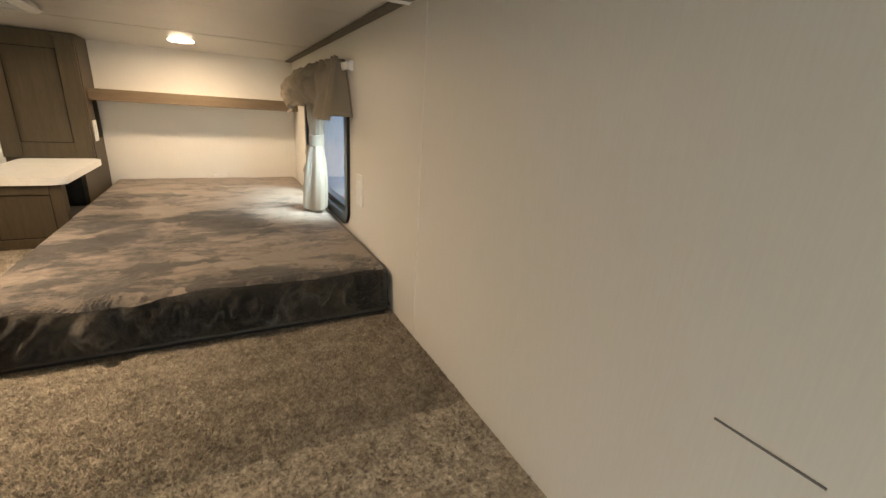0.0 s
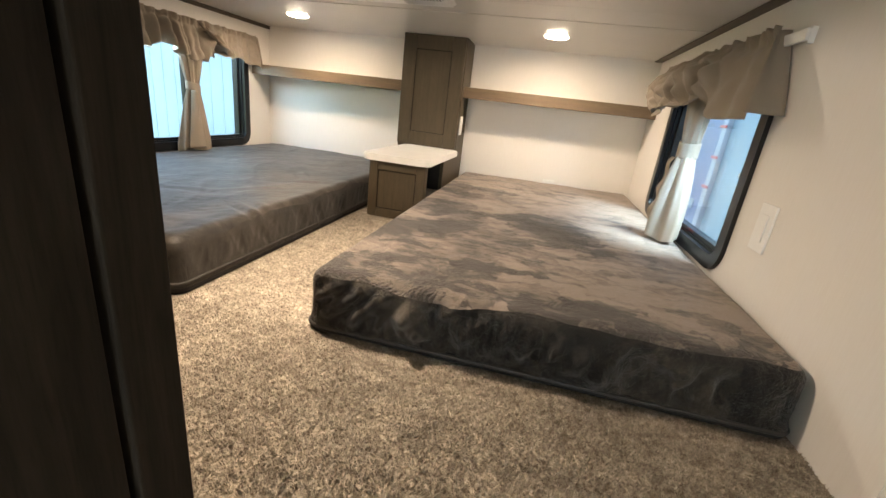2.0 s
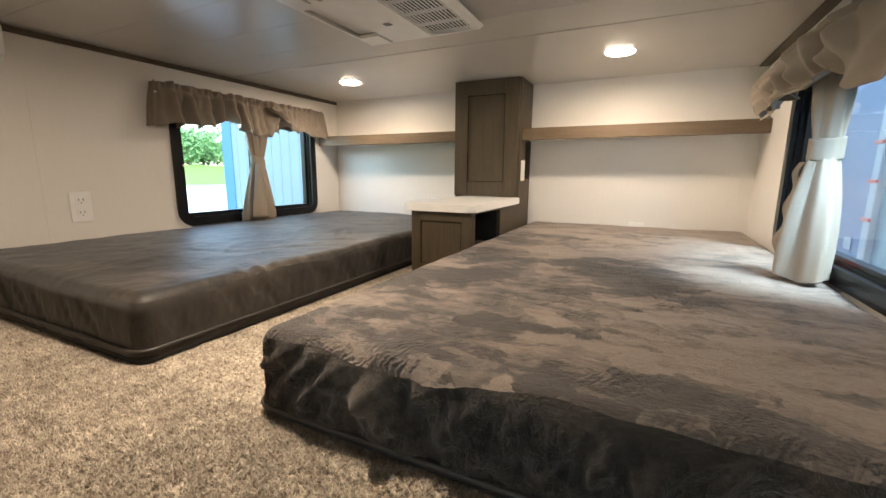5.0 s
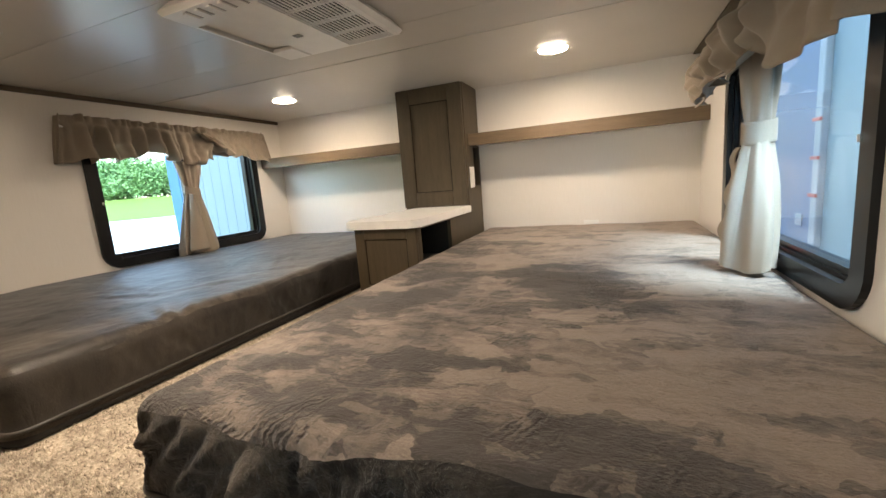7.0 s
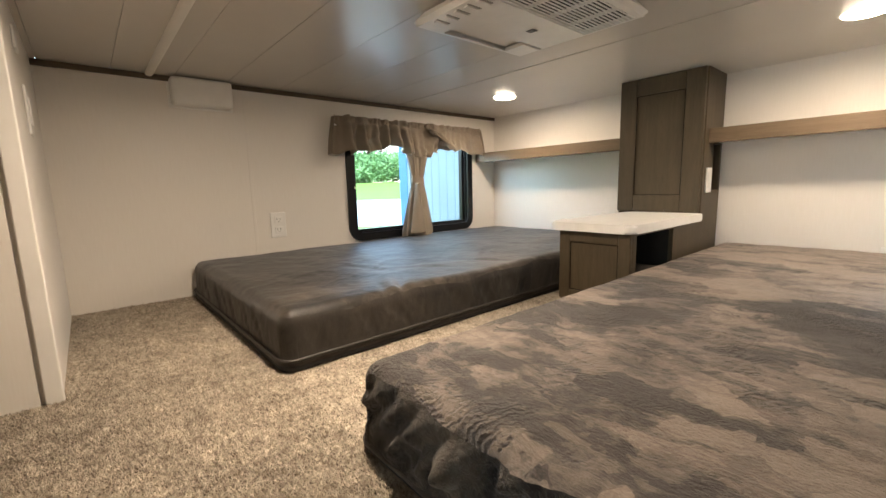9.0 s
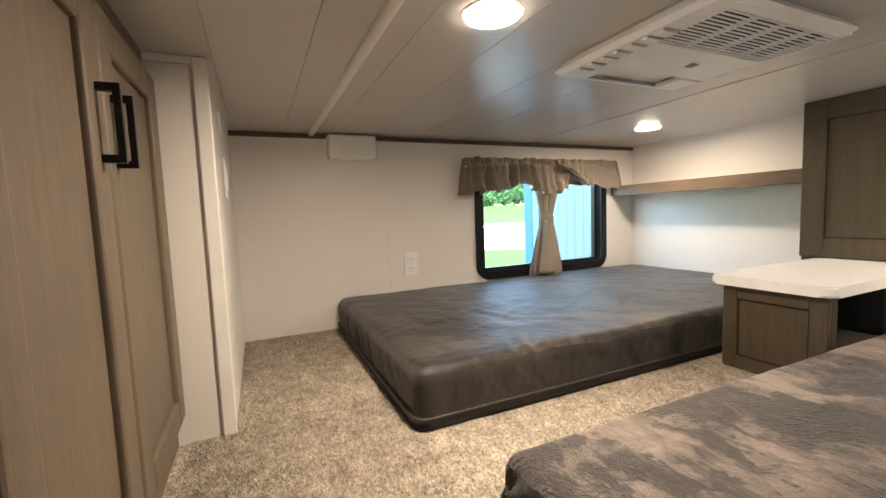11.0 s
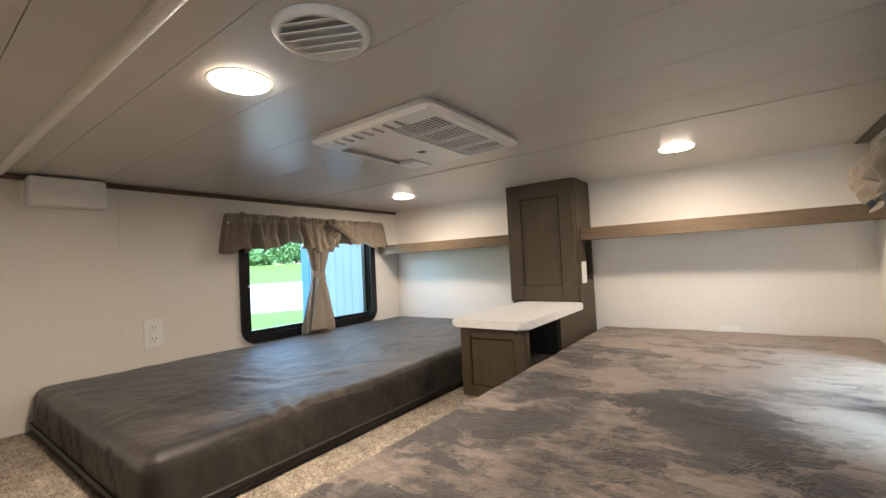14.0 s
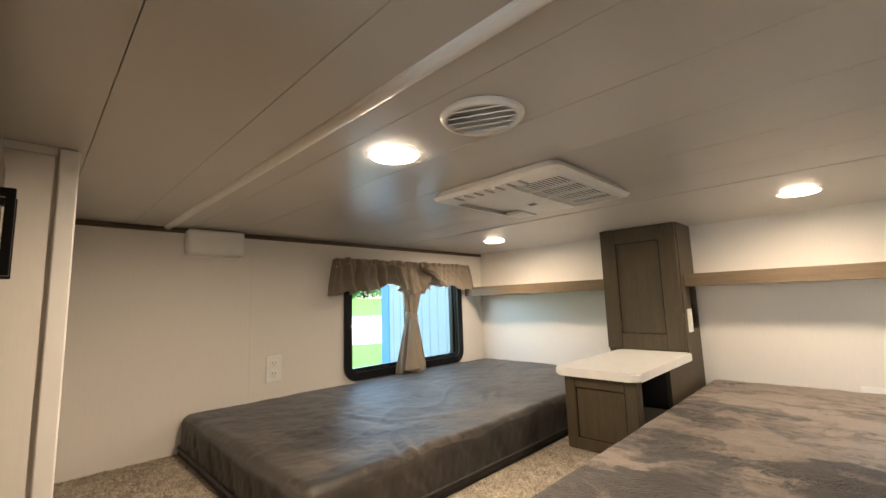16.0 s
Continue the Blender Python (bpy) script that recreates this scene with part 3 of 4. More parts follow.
def west_cloth(u, v):
    y = WY0 + (WY1 - WY0) * u
    hem = float(np.interp(y, (-1.24, -1.10, -0.99, -0.93, -0.885, -0.84, -0.79, -0.69, -0.62, -0.56, -0.50, -0.42, -0.33, -0.20, -0.168), (0.612, 0.612, 0.618, 0.638, 0.660, 0.648, 0.615, 0.603, 0.612, 0.636, 0.650, 0.650, 0.644, 0.612, 0.606)))
    hem += 0.009 * math.sin(y * 70 + 2 * math.sin(y * 11))
    busy = 1.0 - 0.55 * smooth_step(-0.86, -0.80, y) - 0.25 * smooth_step(-0.52, -0.44, y)
    pleat = math.sin(y * 74 + 2.4 * math.sin(y * 8 + 1)) + 0.55 * math.sin(y * 131 + 2.1 * math.sin(y * 17)) + 0.9 * noise.noise((y * 16, v * 1.1, 3.0))
    head = WZ + 0.020 + 0.009 * noise.noise((y * 26, 1.0, 2.0)) + 0.002 * math.sin(y * 150 + 3 * math.sin(y * 21))
    z = head - (head - hem) * v
    pinch = math.exp(-((v - 0.17) / 0.055) ** 2)
    depth = 0.034 + 0.020 * v + busy * (0.012 + 0.027 * v) * pleat * (1 - 0.8 * pinch) - 0.008 * pinch
    depth += 0.006 * math.sin(y * 205 + 2.5 * math.sin(y * 27)) * math.exp(-(v / 0.13) ** 2)
    depth += 0.026 * v * math.exp(-((y + 0.74) / 0.09) ** 2) + 0.016 * v * noise.noise((y * 7, v * 2.5, 9.0))
    diagonal = math.exp(-((y + 0.55 + 0.16 * (v - 0.4)) / 0.035) ** 2)
    depth += 0.030 * diagonal * math.sin(v * math.pi) + 0.006 * noise.noise((y * 45, v * 6, 4.0))
    flare = 0.030 * v * (smooth_step(0.86, 1.0, u) - smooth_step(0.14, 0.0, u))
    return (-W + max(0.016, depth), y + flare + 0.010 * v * math.sin(y * 37), z)


part("gathered_cloth", thicken(sheet(bmesh.new(), 300, 26, west_cloth), 0.0025), M_CLOTH, west_val, smooth=True)
part("swag", thicken(sheet(bmesh.new(), 28, 30, lambda u, v: (
    -W + 0.066 + 0.020 * math.sin(u * math.pi) + 0.012 * math.sin(u * 13 + v * 5) + 0.010 * noise.noise((u * 4, v * 4, 1.0)),
    -0.665 + (0.055 + 0.075 * v) * u + 0.125 * v, 0.775 - 0.115 * v - 0.020 * u * (1 - v) + 0.010 * math.sin(u * 9))), 0.0025), M_CLOTH, west_val, "fold of the valance twisted over itself", smooth=True)
for end, yy in ((-1, WY0), (1, WY1)):
    part("end_return", thicken(sheet(bmesh.new(), 8, 14, lambda u, v: (
        -W + 0.004 + (0.040 + 0.02 * v) * u, yy + end * (0.001 + 0.030 * v + 0.004 * math.sin(u * 7 + v * 3)), WZ + 0.014 - 0.187 * v)), 0.002), M_CLOTH, west_val, smooth=True)
rod_and_brackets(west_val, -W, 1, WY0 - 0.004, WY1 + 0.008, WZ)

west_cur = thing("curtain", (-W, -0.70, 0.152), "narrow tan linen curtain gathered by a tie at its middle", "curtain", "curtains")
TIE_Z, HEM_Z = 0.470, 0.154


def west_hang(u, v):
    z = 0.72 - (0.72 - HEM_Z) * v
    k = (z - TIE_Z) / (0.72 - TIE_Z) if z > TIE_Z else (TIE_Z - z) / (TIE_Z - HEM_Z)
    half_w = 0.032 + 0.052 * k ** 0.9 if z > TIE_Z else 0.032 + 0.058 * min(1, k * 1.1) ** 0.8
    a = u * 2 * math.pi
    fold = 1 + 0.20 * k ** 0.4 * math.sin(a * 9 + 1.2 * v + 1.3) + 0.10 * math.sin(a * 14 + 3 * v)
    tuck = smooth_step(0.60, 0.66, z)
    dz = 0.006 * math.sin(a * 3 + 1) if v > 0.97 else 0
    return (-W + 0.040 - 0.024 * tuck + (1 - 0.86 * tuck) * 0.42 * half_w * math.sin(a) * fold, -0.703 - (0.010 * k if z < TIE_Z else 0) + half_w * fold * math.cos(a), z + dz)


part("cloth", sheet(bmesh.new(), 140, 60, west_hang), M_CLOTH, west_cur, smooth=True)
part("tie_band", thicken(sheet(bmesh.new(), 40, 8, lambda u, v: (
    -W + 0.040 + 0.022 * math.sin(u * 2 * math.pi), -0.703 + 0.045 * math.cos(u * 2 * math.pi), TIE_Z - 0.022 + 0.040 * v - 0.010 * math.cos(u * 2 * math.pi))), 0.003), M_CLOTH, west_cur, smooth=True)
part("fold_over", thicken(sheet(bmesh.new(), 18, 26, lambda u, v: (
    -W + 0.060 + 0.016 * math.sin(u * 3.1) + 0.018 * v, -0.735 - 0.062 * v + (0.02 + 0.095 * v) * u, TIE_Z - 0.015 - (TIE_Z - HEM_Z - 0.03) * v)), 0.002), M_CLOTH, west_cur, smooth=True)

# east window: a valance left half rucked up, and a curtain standing out from the glass
EZ, EY0, EY1 = 0.785, -1.335, -0.43
east_val = thing("valance", (0.0, -0.9, EZ), "tan linen valance on a white rod, half rucked up", "valance", "valances")


def east_cloth(u, v):
    y = EY0 + (EY1 - EY0) * u
    ruck = smooth_step(-1.20, -1.08, y)
    hem = 0.575 + 0.055 * smooth_step(-1.20, -1.10, y) + 0.030 * math.exp(-((y + 1.06) / 0.05) ** 2) - 0.020 * smooth_step(-0.75, -0.5, y)
    head = EZ + 0.020 + 0.009 * noise.noise((y * 26, 5.0, 2.0)) + 0.002 * math.sin(y * 160 + 3 * math.sin(y * 19))
    z = head - (head - hem) * v
    pinch = math.exp(-((v - 0.17) / 0.06) ** 2)
    frill = 0.009 * math.sin(y * 190 + 2.5 * math.sin(y * 23)) * math.exp(-(v / 0.14) ** 2)
    flat = 0.034 + 0.062 * v + (0.003 + 0.006 * v) * math.sin(y * 62) * (1 - pinch)
    billow = 0.036 + 0.088 * math.sin(min(1.0, v * 1.12) * 2.35) + 0.012 * noise.noise((y * 6, v * 2, 8.0))
    slant = y * 30 + v * 5.5 + 1.3 * noise.noise((y * 5, v * 3, 1.0))
    billow += 0.044 * v ** 0.6 * (abs(math.sin(slant)) ** 1.4 - 0.5) + 0.022 * v * noise.noise((y * 15, v * 5, 6.0)) + 0.010 * math.sin(y * 83 + v * 9) * (1 - v) - 0.050 * math.exp(-((y + 1.12 - 0.10 * v) / 0.028) ** 2) * math.sin(v * 3.0)
    depth = flat * (1 - ruck) + billow * ruck + frill - 0.010 * pinch
    flare = -0.105 * v * (1 - smooth_step(-1.335, -1.10, y)) - 0.05 * v * smooth_step(-0.70, -0.43, y)
    return (-max(0.018, depth + 0.006 * noise.noise((y * 28, v * 6, 4.0))), y + flare, z + 0.010 * ruck * v * math.sin(y * 41))


def under_flap(u, v):
    y = -1.10 + 0.60 * u
    v *= 1 - 0.75 * smooth_step(0.78, 1.0, u)
    wave = math.sin(u * 11 + v * 3) + 0.6 * noise.noise((u * 7, v * 3, 2.0))
    return (-(0.050 + 0.075 * v + 0.020 * smooth_step(0.5, 1.0, u) * v + 0.014 * v * wave), y - 0.04 * v * u - 0.05 * v * smooth_step(0.85, 1.0, u), 0.672 - (0.052 + 0.040 * smooth_step(0.35, 0.9, u)) * v - 0.012 * math.sin(u * 9) * (1 - v))


part("gathered_cloth", thicken(sheet(bmesh.new(), 280, 30, east_cloth), 0.0025), M_CLOTH, east_val, smooth=True)
part("turned_hem", thicken(sheet(bmesh.new(), 90, 16, under_flap), 0.0025), M_CLOTH, east_val, "hem of the valance turned outwards", smooth=True)
part("end_return", thicken(sheet(bmesh.new(), 8, 14, lambda u, v: (
    -0.004 - (0.030 + 0.062 * v) * u, EY0 - 0.002 - 0.105 * v - 0.004 * math.sin(u * 6 + v * 3), EZ + 0.012 - 0.205 * v)), 0.002), M_CLOTH, east_val, smooth=True)
rod_and_brackets(east_val, 0.0, -1, -1.445, -0.30, EZ)

east_cur = thing("curtain", (-0.06, -1.0, 0.158), "tan linen curtain tied at its middle, standing out from the glass", "curtain", "curtains")
ETIE, EHEM = 0.475, 0.166


def east_hang(u, v):
    """Three or four broad folds round an upright tube: pinched by the tie, flared like a bell below it."""
    z = 0.71 - (0.71 - EHEM) * v
    k = (z - ETIE) / (0.71 - ETIE) if z > ETIE else (ETIE - z) / (ETIE - EHEM)
    if z > ETIE:
        hx, hy = 0.026 + 0.012 * k, 0.034 + 0.045 * k ** 0.9
    else:
        swell = math.sin(min(1.0, k * 1.05) * 1.75)
        hx, hy = 0.026 + 0.024 * swell, 0.032 + 0.048 * swell
    a = u * 2 * math.pi
    fold = 1 + 0.16 * min(1, k * 3) * math.sin(a * 4 + 1.0 + 1.2 * v) + 0.05 * math.sin(a * 7 + 2 * v) + 0.012 * math.sin(a * 13)
    crease = 0.012 * math.exp(-((u - 0.60 - 0.06 * k) / 0.03) ** 2) * (1 if z < ETIE else 0.5)
    lean = 0.024 * k if z < ETIE else 0.0
    dz = 0.005 * math.sin(a * 3) if v > 0.96 else 0
    return (-0.050 - lean + hx * fold * math.sin(a), -0.990 - (0.045 * k if z < ETIE else -0.015 * k) + (hy * fold - crease) * math.cos(a), z + dz)


part("cloth", sheet(bmesh.new(), 150, 70, east_hang), M_CLOTH, east_cur, smooth=True)
part("tie_band", thicken(sheet(bmesh.new(), 48, 10, lambda u, v: (
    -0.050 + 0.034 * math.sin(u * 2 * math.pi), -0.990 + 0.043 * math.cos(u * 2 * math.pi), ETIE - 0.026 + 0.052 * v + 0.004 * math.sin(u * 8))), 0.003), M_CLOTH, east_cur, smooth=True)
part("hem_edge", thicken(sheet(bmesh.new(), 5, 40, lambda u, v: (
    -0.078 - 0.030 * math.sin(v * 1.6) - 0.006 * math.sin(v * 17) - 0.006 * u, -0.965 + 0.022 * u + 0.010 * math.sin(v * 9) - 0.020 * v, ETIE - 0.03 - 0.245 * v)), 0.003), M_CLOTH, east_cur, "stitched edge of the curtain", smooth=True)


# ---- mattresses ----
def mattress(name, x0, x1, y0, y1, top, mat, side_mat, seed, crumple, tucks, bead, folds, label):
    """A foam mattress in a loose plush cover: a flat sheet wrapped down over rounded edges, with folds."""
    m = thing(name, ((x0 + x1) / 2, (y0 + y1) / 2, 0.0), label, "mattress", "floor mattresses")
    r = 0.034 if tucks else 0.040
    cx, cy, hx, hy = (x0 + x1) / 2, (y0 + y1) / 2, (x1 - x0) / 2 - r, (y1 - y0) / 2 - r
    side = r * math.pi / 2 + (top - r) - 0.004
    step = 0.0065
    nx, ny = int((2 * hx + 2 * side) / step), int((2 * hy + 2 * side) / step)
    bm = bmesh.new()
    grid, over, arc = [], [], []
    for i in range(nx + 1):
        row, o_row, a_row = [], [], []
        for j in range(ny + 1):
            px, py = -hx - side + (2 * hx + 2 * side) * i / nx, -hy - side + (2 * hy + 2 * side) * j / ny
            qx, qy = max(-hx, min(hx, px)), max(-hy, min(hy, py))
            dx, dy = px - qx, py - qy
            s = math.hypot(dx, dy)
            o_row.append(s > side + step * 1.2)
            s = min(s, side)
            shade_edge = 0.95 * r + 0.022 * noise.noise(((cx + qx) * 5, (cy + qy) * 5, seed)) + 0.006 * noise.noise(((cx + qx) * 15, (cy + qy) * 15, seed))
            if abs(s - shade_edge) < step * 0.6:
                s = shade_edge
            a_row.append(s - shade_edge)
            ux, uy = (dx / math.hypot(dx, dy), dy / math.hypot(dx, dy)) if s > 1e-9 else (0, 0)
            if s < r * math.pi / 2:
                off, z = r * math.sin(s / r), top - r * (1 - math.cos(s / r))
            else:
                off, z = r, top - r - (s - r * math.pi / 2)
            wx, wy = cx + qx, cy + qy
            down = min(1.0, s / 0.05)
            low = max(0.0, min(1.0, (z - 0.012) / 0.04))
            soft = 0.005 * noise.noise((wx * 4, wy * 4, seed)) + 0.0028 * noise.noise((wx * 13, wy * 13, seed + 3)) + 0.0012 * noise.noise((wx * 40, wy * 40, seed))
            crease = (1 - abs(noise.noise((wx * 5.5 + wy * 2, wy * 3.2, seed + 12)))) ** 9
            for fx, fy, fl, fw, turn, deep in folds:
                du, dv = (wx - fx) * math.cos(turn) + (wy - fy) * math.sin(turn), (wy - fy) * math.cos(turn) - (wx - fx) * math.sin(turn)
                soft += deep * math.exp(-(du / fl) ** 2) * math.sin(max(-3.1416, min(3.1416, dv / fw)))
            soft += 0.0045 * crease * min(1.0, max(0.0, noise.noise((wx * 2, wy * 2, seed + 20)) + 0.35))
            along = wx * abs(uy) + wy * abs(ux)
            fold = noise.noise((along * 16 + z * 9, z * 7, seed + 6)) + 0.5 * noise.noise((along * 38 - z * 14, z * 12, seed + 9))
            near = 1.0 if wy < cy else 0.55
            edge = min(1.0, (hx - abs(qx)) / 0.12 + (hy - abs(qy)) / 0.12) if s > 1e-9 else 1.0
            corner = (0.25 + 0.75 * edge) * (1 - 0.85 * min(1.0, 4 * ux * ux * uy * uy))
            ease = max(0.0, min(1.0, (s - 0.02) / 0.06))
            push = corner * crumple * near * ease * ease * low * (0.75 * fold + 1.2 * max(0.0, 0.22 - abs(fold)))
            if uy < -0.97 and s > 0.008:
                fade = max(0.0, min(1.0, (-0.42 - wx) / 0.3)) * max(0.0, min(1.0, (s - 0.03) / 0.03)) * low
                wob = noise.noise((wx * 9, z * 9, seed + 31))
                push += tucks * 0.024 * fade * (abs(math.sin((wx - z * 0.9 + 0.03 * wob) * 46)) ** 1.6 - 0.5) * (0.6 + 0.6 * noise.noise((wx * 13, 0.0, seed)))
                ribs = math.exp(-((wx + 0.58) / 0.20) ** 2) * low * ease
                push += tucks * 0.0045 * ribs * math.sin(wx * 330 + 6 * wob + z * 40)
            lip = 0.006 * down * math.exp(-((z - 0.02) / 0.012) ** 2)
            x, y = cx + qx + ux * (off + push + lip - 0.004 * down), cy + qy + uy * (off + push + lip - 0.004 * down)
            x, y = max(-W + 0.002, min(-0.002, x)), min(-0.002, y)
            row.append(bm.verts.new((x, y, max(0.004, z + soft * (1 - 0.6 * down)))))
        grid.append(row)
        over.append(o_row)
        arc.append(a_row)
    # faces down the sides take the darker copy, which paints in their shade
    shaded_faces = []
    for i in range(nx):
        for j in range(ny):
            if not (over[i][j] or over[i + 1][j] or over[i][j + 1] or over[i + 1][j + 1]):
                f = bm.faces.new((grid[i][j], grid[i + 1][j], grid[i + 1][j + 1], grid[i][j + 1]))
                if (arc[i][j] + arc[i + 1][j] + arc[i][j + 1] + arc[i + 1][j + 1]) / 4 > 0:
                    shaded_faces.append(f)
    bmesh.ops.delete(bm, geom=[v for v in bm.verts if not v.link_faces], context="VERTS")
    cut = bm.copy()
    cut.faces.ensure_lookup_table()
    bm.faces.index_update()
    low_ids = {f.index for f in shaded_faces}
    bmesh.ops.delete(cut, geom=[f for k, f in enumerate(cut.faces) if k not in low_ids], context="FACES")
    bmesh.ops.delete(bm, geom=shaded_faces, context="FACES")
    part("side_panel", cut, side_mat, m, "same plush round the sides, darkened for nap and shade", smooth=True)
    part("cover", bm, mat, m, smooth=True)
    out = round_rect(x1 - x0 - 0.004, y1 - y0 - 0.004, 0.036, 8)

    def cord(z, radius, proud):
        bm, rows = bmesh.new(), []
        for u, v in out:
            d = Vector((u, v, 0)).normalized()
            d = Vector((math.copysign(1, u) if abs(u) > (x1 - x0) / 2 - 0.03 else d.x, math.copysign(1, v) if abs(v) > (y1 - y0) / 2 - 0.03 else d.y, 0)).normalized()
            sag = 0.0025 * noise.noise((u * 6, v * 6, seed))
            rows.append([bm.verts.new((max(-W + 0.001, min(-0.001, cx + u + d.x * (proud + radius * math.cos(a)))), min(-0.001, cy + v + d.y * (proud + radius * math.cos(a))), z + sag + radius * math.sin(a))) for a in [2 * math.pi * k / 8 for k in range(8)]])
        for a, b in zip(rows, rows[1:] + rows[:1]):
            for k in range(8):
                bm.faces.new((a[k], a[(k + 1) % 8], b[(k + 1) % 8], b[k]))
        return bm
    part("piping", cord(bead, 0.0046, 0.005), M_PIPE, m, "dark corded piping round the base", smooth=True)
    part("base_band", cord(0.0125, 0.0105, -0.004), M_BASE, m, "black band under the piping", smooth=True)
    return m


mattress("mattress", -1.008, -0.004, -1.882, -0.004, 0.152, M_BED1, M_BED1_SHADED, 2.0, 0.044, 1.0, 0.018, (), "taupe plush-covered floor mattress with brushed nap and crumpled sides")
mattress("mattress", -W + 0.004, -1.356, -1.880, -0.004, 0.150, M_BED2, M_BED2_SHADED, 7.0, 0.009, 0.0, 0.032, ((-1.42, -1.55, 0.09, 0.010, -0.5, 0.0045), (-1.40, -1.50, 0.07, 0.009, -0.6, 0.0035), (-1.56, -1.30, 0.10, 0.012, 0.9, 0.0025), (-1.62, -0.90, 0.09, 0.011, -0.9, 0.003), (-1.75, -1.45, 0.12, 0.012, 0.3, 0.002), (-1.50, -1.05, 0.08, 0.010, 0.6, 0.0025)), "smooth dark grey plush-covered floor mattress by the wall")


# ---- joinery ----
def framed_door(parent, x0, x1, z0, z1, y, thick, rail, name="door"):
    """A door facing -y: four bevelled rails round a recessed panel."""
    d = part(name, box((x0 + rail - 0.004, y + 0.008, z0 + rail - 0.004), (x1 - rail + 0.004, y + thick, z1 - rail + 0.004)), M_WOOD_Z, parent)
    for lo, hi in (((x0, y, z0), (x0 + rail, y + thick, z1)), ((x1 - rail, y, z0), (x1, y + thick, z1)), ((x0 + rail, y, z0), (x1 - rail, y + thick, z0 + rail)), ((x0 + rail, y, z1 - rail), (x1 - rail, y + thick, z1))):
        part("rail", box(lo, hi, 0.004, 3), M_WOOD_Z, d)
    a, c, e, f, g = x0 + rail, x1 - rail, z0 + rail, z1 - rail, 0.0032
    # dark strips paint in the shade along the panel's recess
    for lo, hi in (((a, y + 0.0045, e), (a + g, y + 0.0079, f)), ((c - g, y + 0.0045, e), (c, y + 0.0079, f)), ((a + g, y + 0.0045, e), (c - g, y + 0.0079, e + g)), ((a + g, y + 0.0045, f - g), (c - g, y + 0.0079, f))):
        part("panel_bead", box(lo, hi), M_WOOD_HALL, d, "dark strip painting the shade round the recessed panel")
    return d


TX0, TX1, TY = -1.389, -1.034, -0.24
tower = thing("tower_cabinet", (-1.21, -0.12, 0.0), "tall grey-brown laminate cabinet standing between the beds up to the ceiling", "cabinet")
part("body", box((TX0, TY + 0.02, 0.0), (TX1 - 0.05, -0.001, CEIL - 0.001)), M_WOOD_Z, tower)
side = bmesh.new()
NY0, NY1, NZ0, NZ1 = -0.105, -0.018, 0.385, 0.583
for lo, hi in (((TX1 - 0.05, TY + 0.02, 0.0), (TX1, NY0, CEIL - 0.001)), ((TX1 - 0.05, NY1, 0.0), (TX1, -0.001, CEIL - 0.001)), ((TX1 - 0.05, NY0, 0.0), (TX1, NY1, NZ0)), ((TX1 - 0.05, NY0, NZ1), (TX1, NY1, CEIL - 0.001))):
    add_box(side, lo, hi)
part("side_panel", side, M_WOOD_Z, tower)
part("niche_back", box((TX1 - 0.052, NY0 + 0.001, NZ0 + 0.001), (TX1 - 0.045, NY1 - 0.001, NZ1 - 0.001)), M_VOID, tower, "dark niche in the side")
framed_door(tower, TX0, TX1 - 0.004, 0.294, CEIL - 0.002, TY, 0.019, 0.074, "front_panel")
part("lower_front", box((TX0, TY + 0.001, 0.0), (TX1, TY + 0.02, 0.262)), M_WOOD_Z, tower)

stand = thing("nightstand", (-1.165, -0.55, 0.0), "low grey-brown laminate nightstand with a white top and open cubby", "nightstand")
SX0, SX1, SY0, SY1, SZ = -1.296, -1.030, -0.862, TY, 0.262
framed_door(stand, SX0, SX1, 0.0, SZ, SY0, 0.018, 0.042, "front_panel")
part("west_side", box((SX0, SY0 + 0.018, 0.0), (SX0 + 0.016, SY1, SZ)), M_WOOD_Z, stand)
es = bmesh.new()
for lo, hi in (((SX1 - 0.016, SY0 + 0.018, 0.0), (SX1, -0.818, SZ)), ((SX1 - 0.016, -0.512, 0.0), (SX1, SY1, SZ)), ((SX1 - 0.016, -0.818, 0.0), (SX1, -0.512, 0.10)), ((SX1 - 0.016, -0.818, 0.252), (SX1, -0.512, SZ))):
    add_box(es, lo, hi)
part("east_side", es, M_WOOD_Z, stand)
# inside faces of the cubby are coloured near black
part("cubby_floor", box((SX0 + 0.016, -0.84, 0.095), (SX1 - 0.018, -0.50, 0.10)), M_VOID, stand)
part("cubby_back", box((SX0 + 0.016, -0.84, 0.10), (SX0 + 0.024, -0.50, SZ - 0.002)), M_VOID, stand)
part("cubby_end", box((SX0 + 0.024, -0.508, 0.10), (SX1 - 0.018, -0.50, SZ - 0.002)), M_VOID, stand)
tb = slab(bmesh.new(), round_rect(0.316, 0.646, 0.030, 8), SZ, SZ + 0.030, lambda u, v, d: (-1.169 + u, -0.564 + v, d))
bmesh.ops.bevel(tb, geom=[e for e in tb.edges if abs(e.verts[0].co.z - e.verts[1].co.z) < 1e-6], offset=0.006, segments=3, affect="EDGES")
part("top", tb, M_TOP, stand, "white rounded laminate top")

for x0, x1 in ((-W, TX0), (TX1, 0.0)):
    sh = thing("wall_shelf", ((x0 + x1) / 2, -0.09, 0.58), "tan wooden shelf with a deep front board across the head wall", "shelf", "head shelves")
    part("front_board", box((x0 + 0.001, -0.182, 0.582), (x1 - 0.001, -0.164, 0.641), 0.002), M_WOOD_X, sh)
    part("shelf_board", box((x0 + 0.001, -0.164, 0.590), (x1 - 0.001, -0.001, 0.606)), M_TRIM, sh)

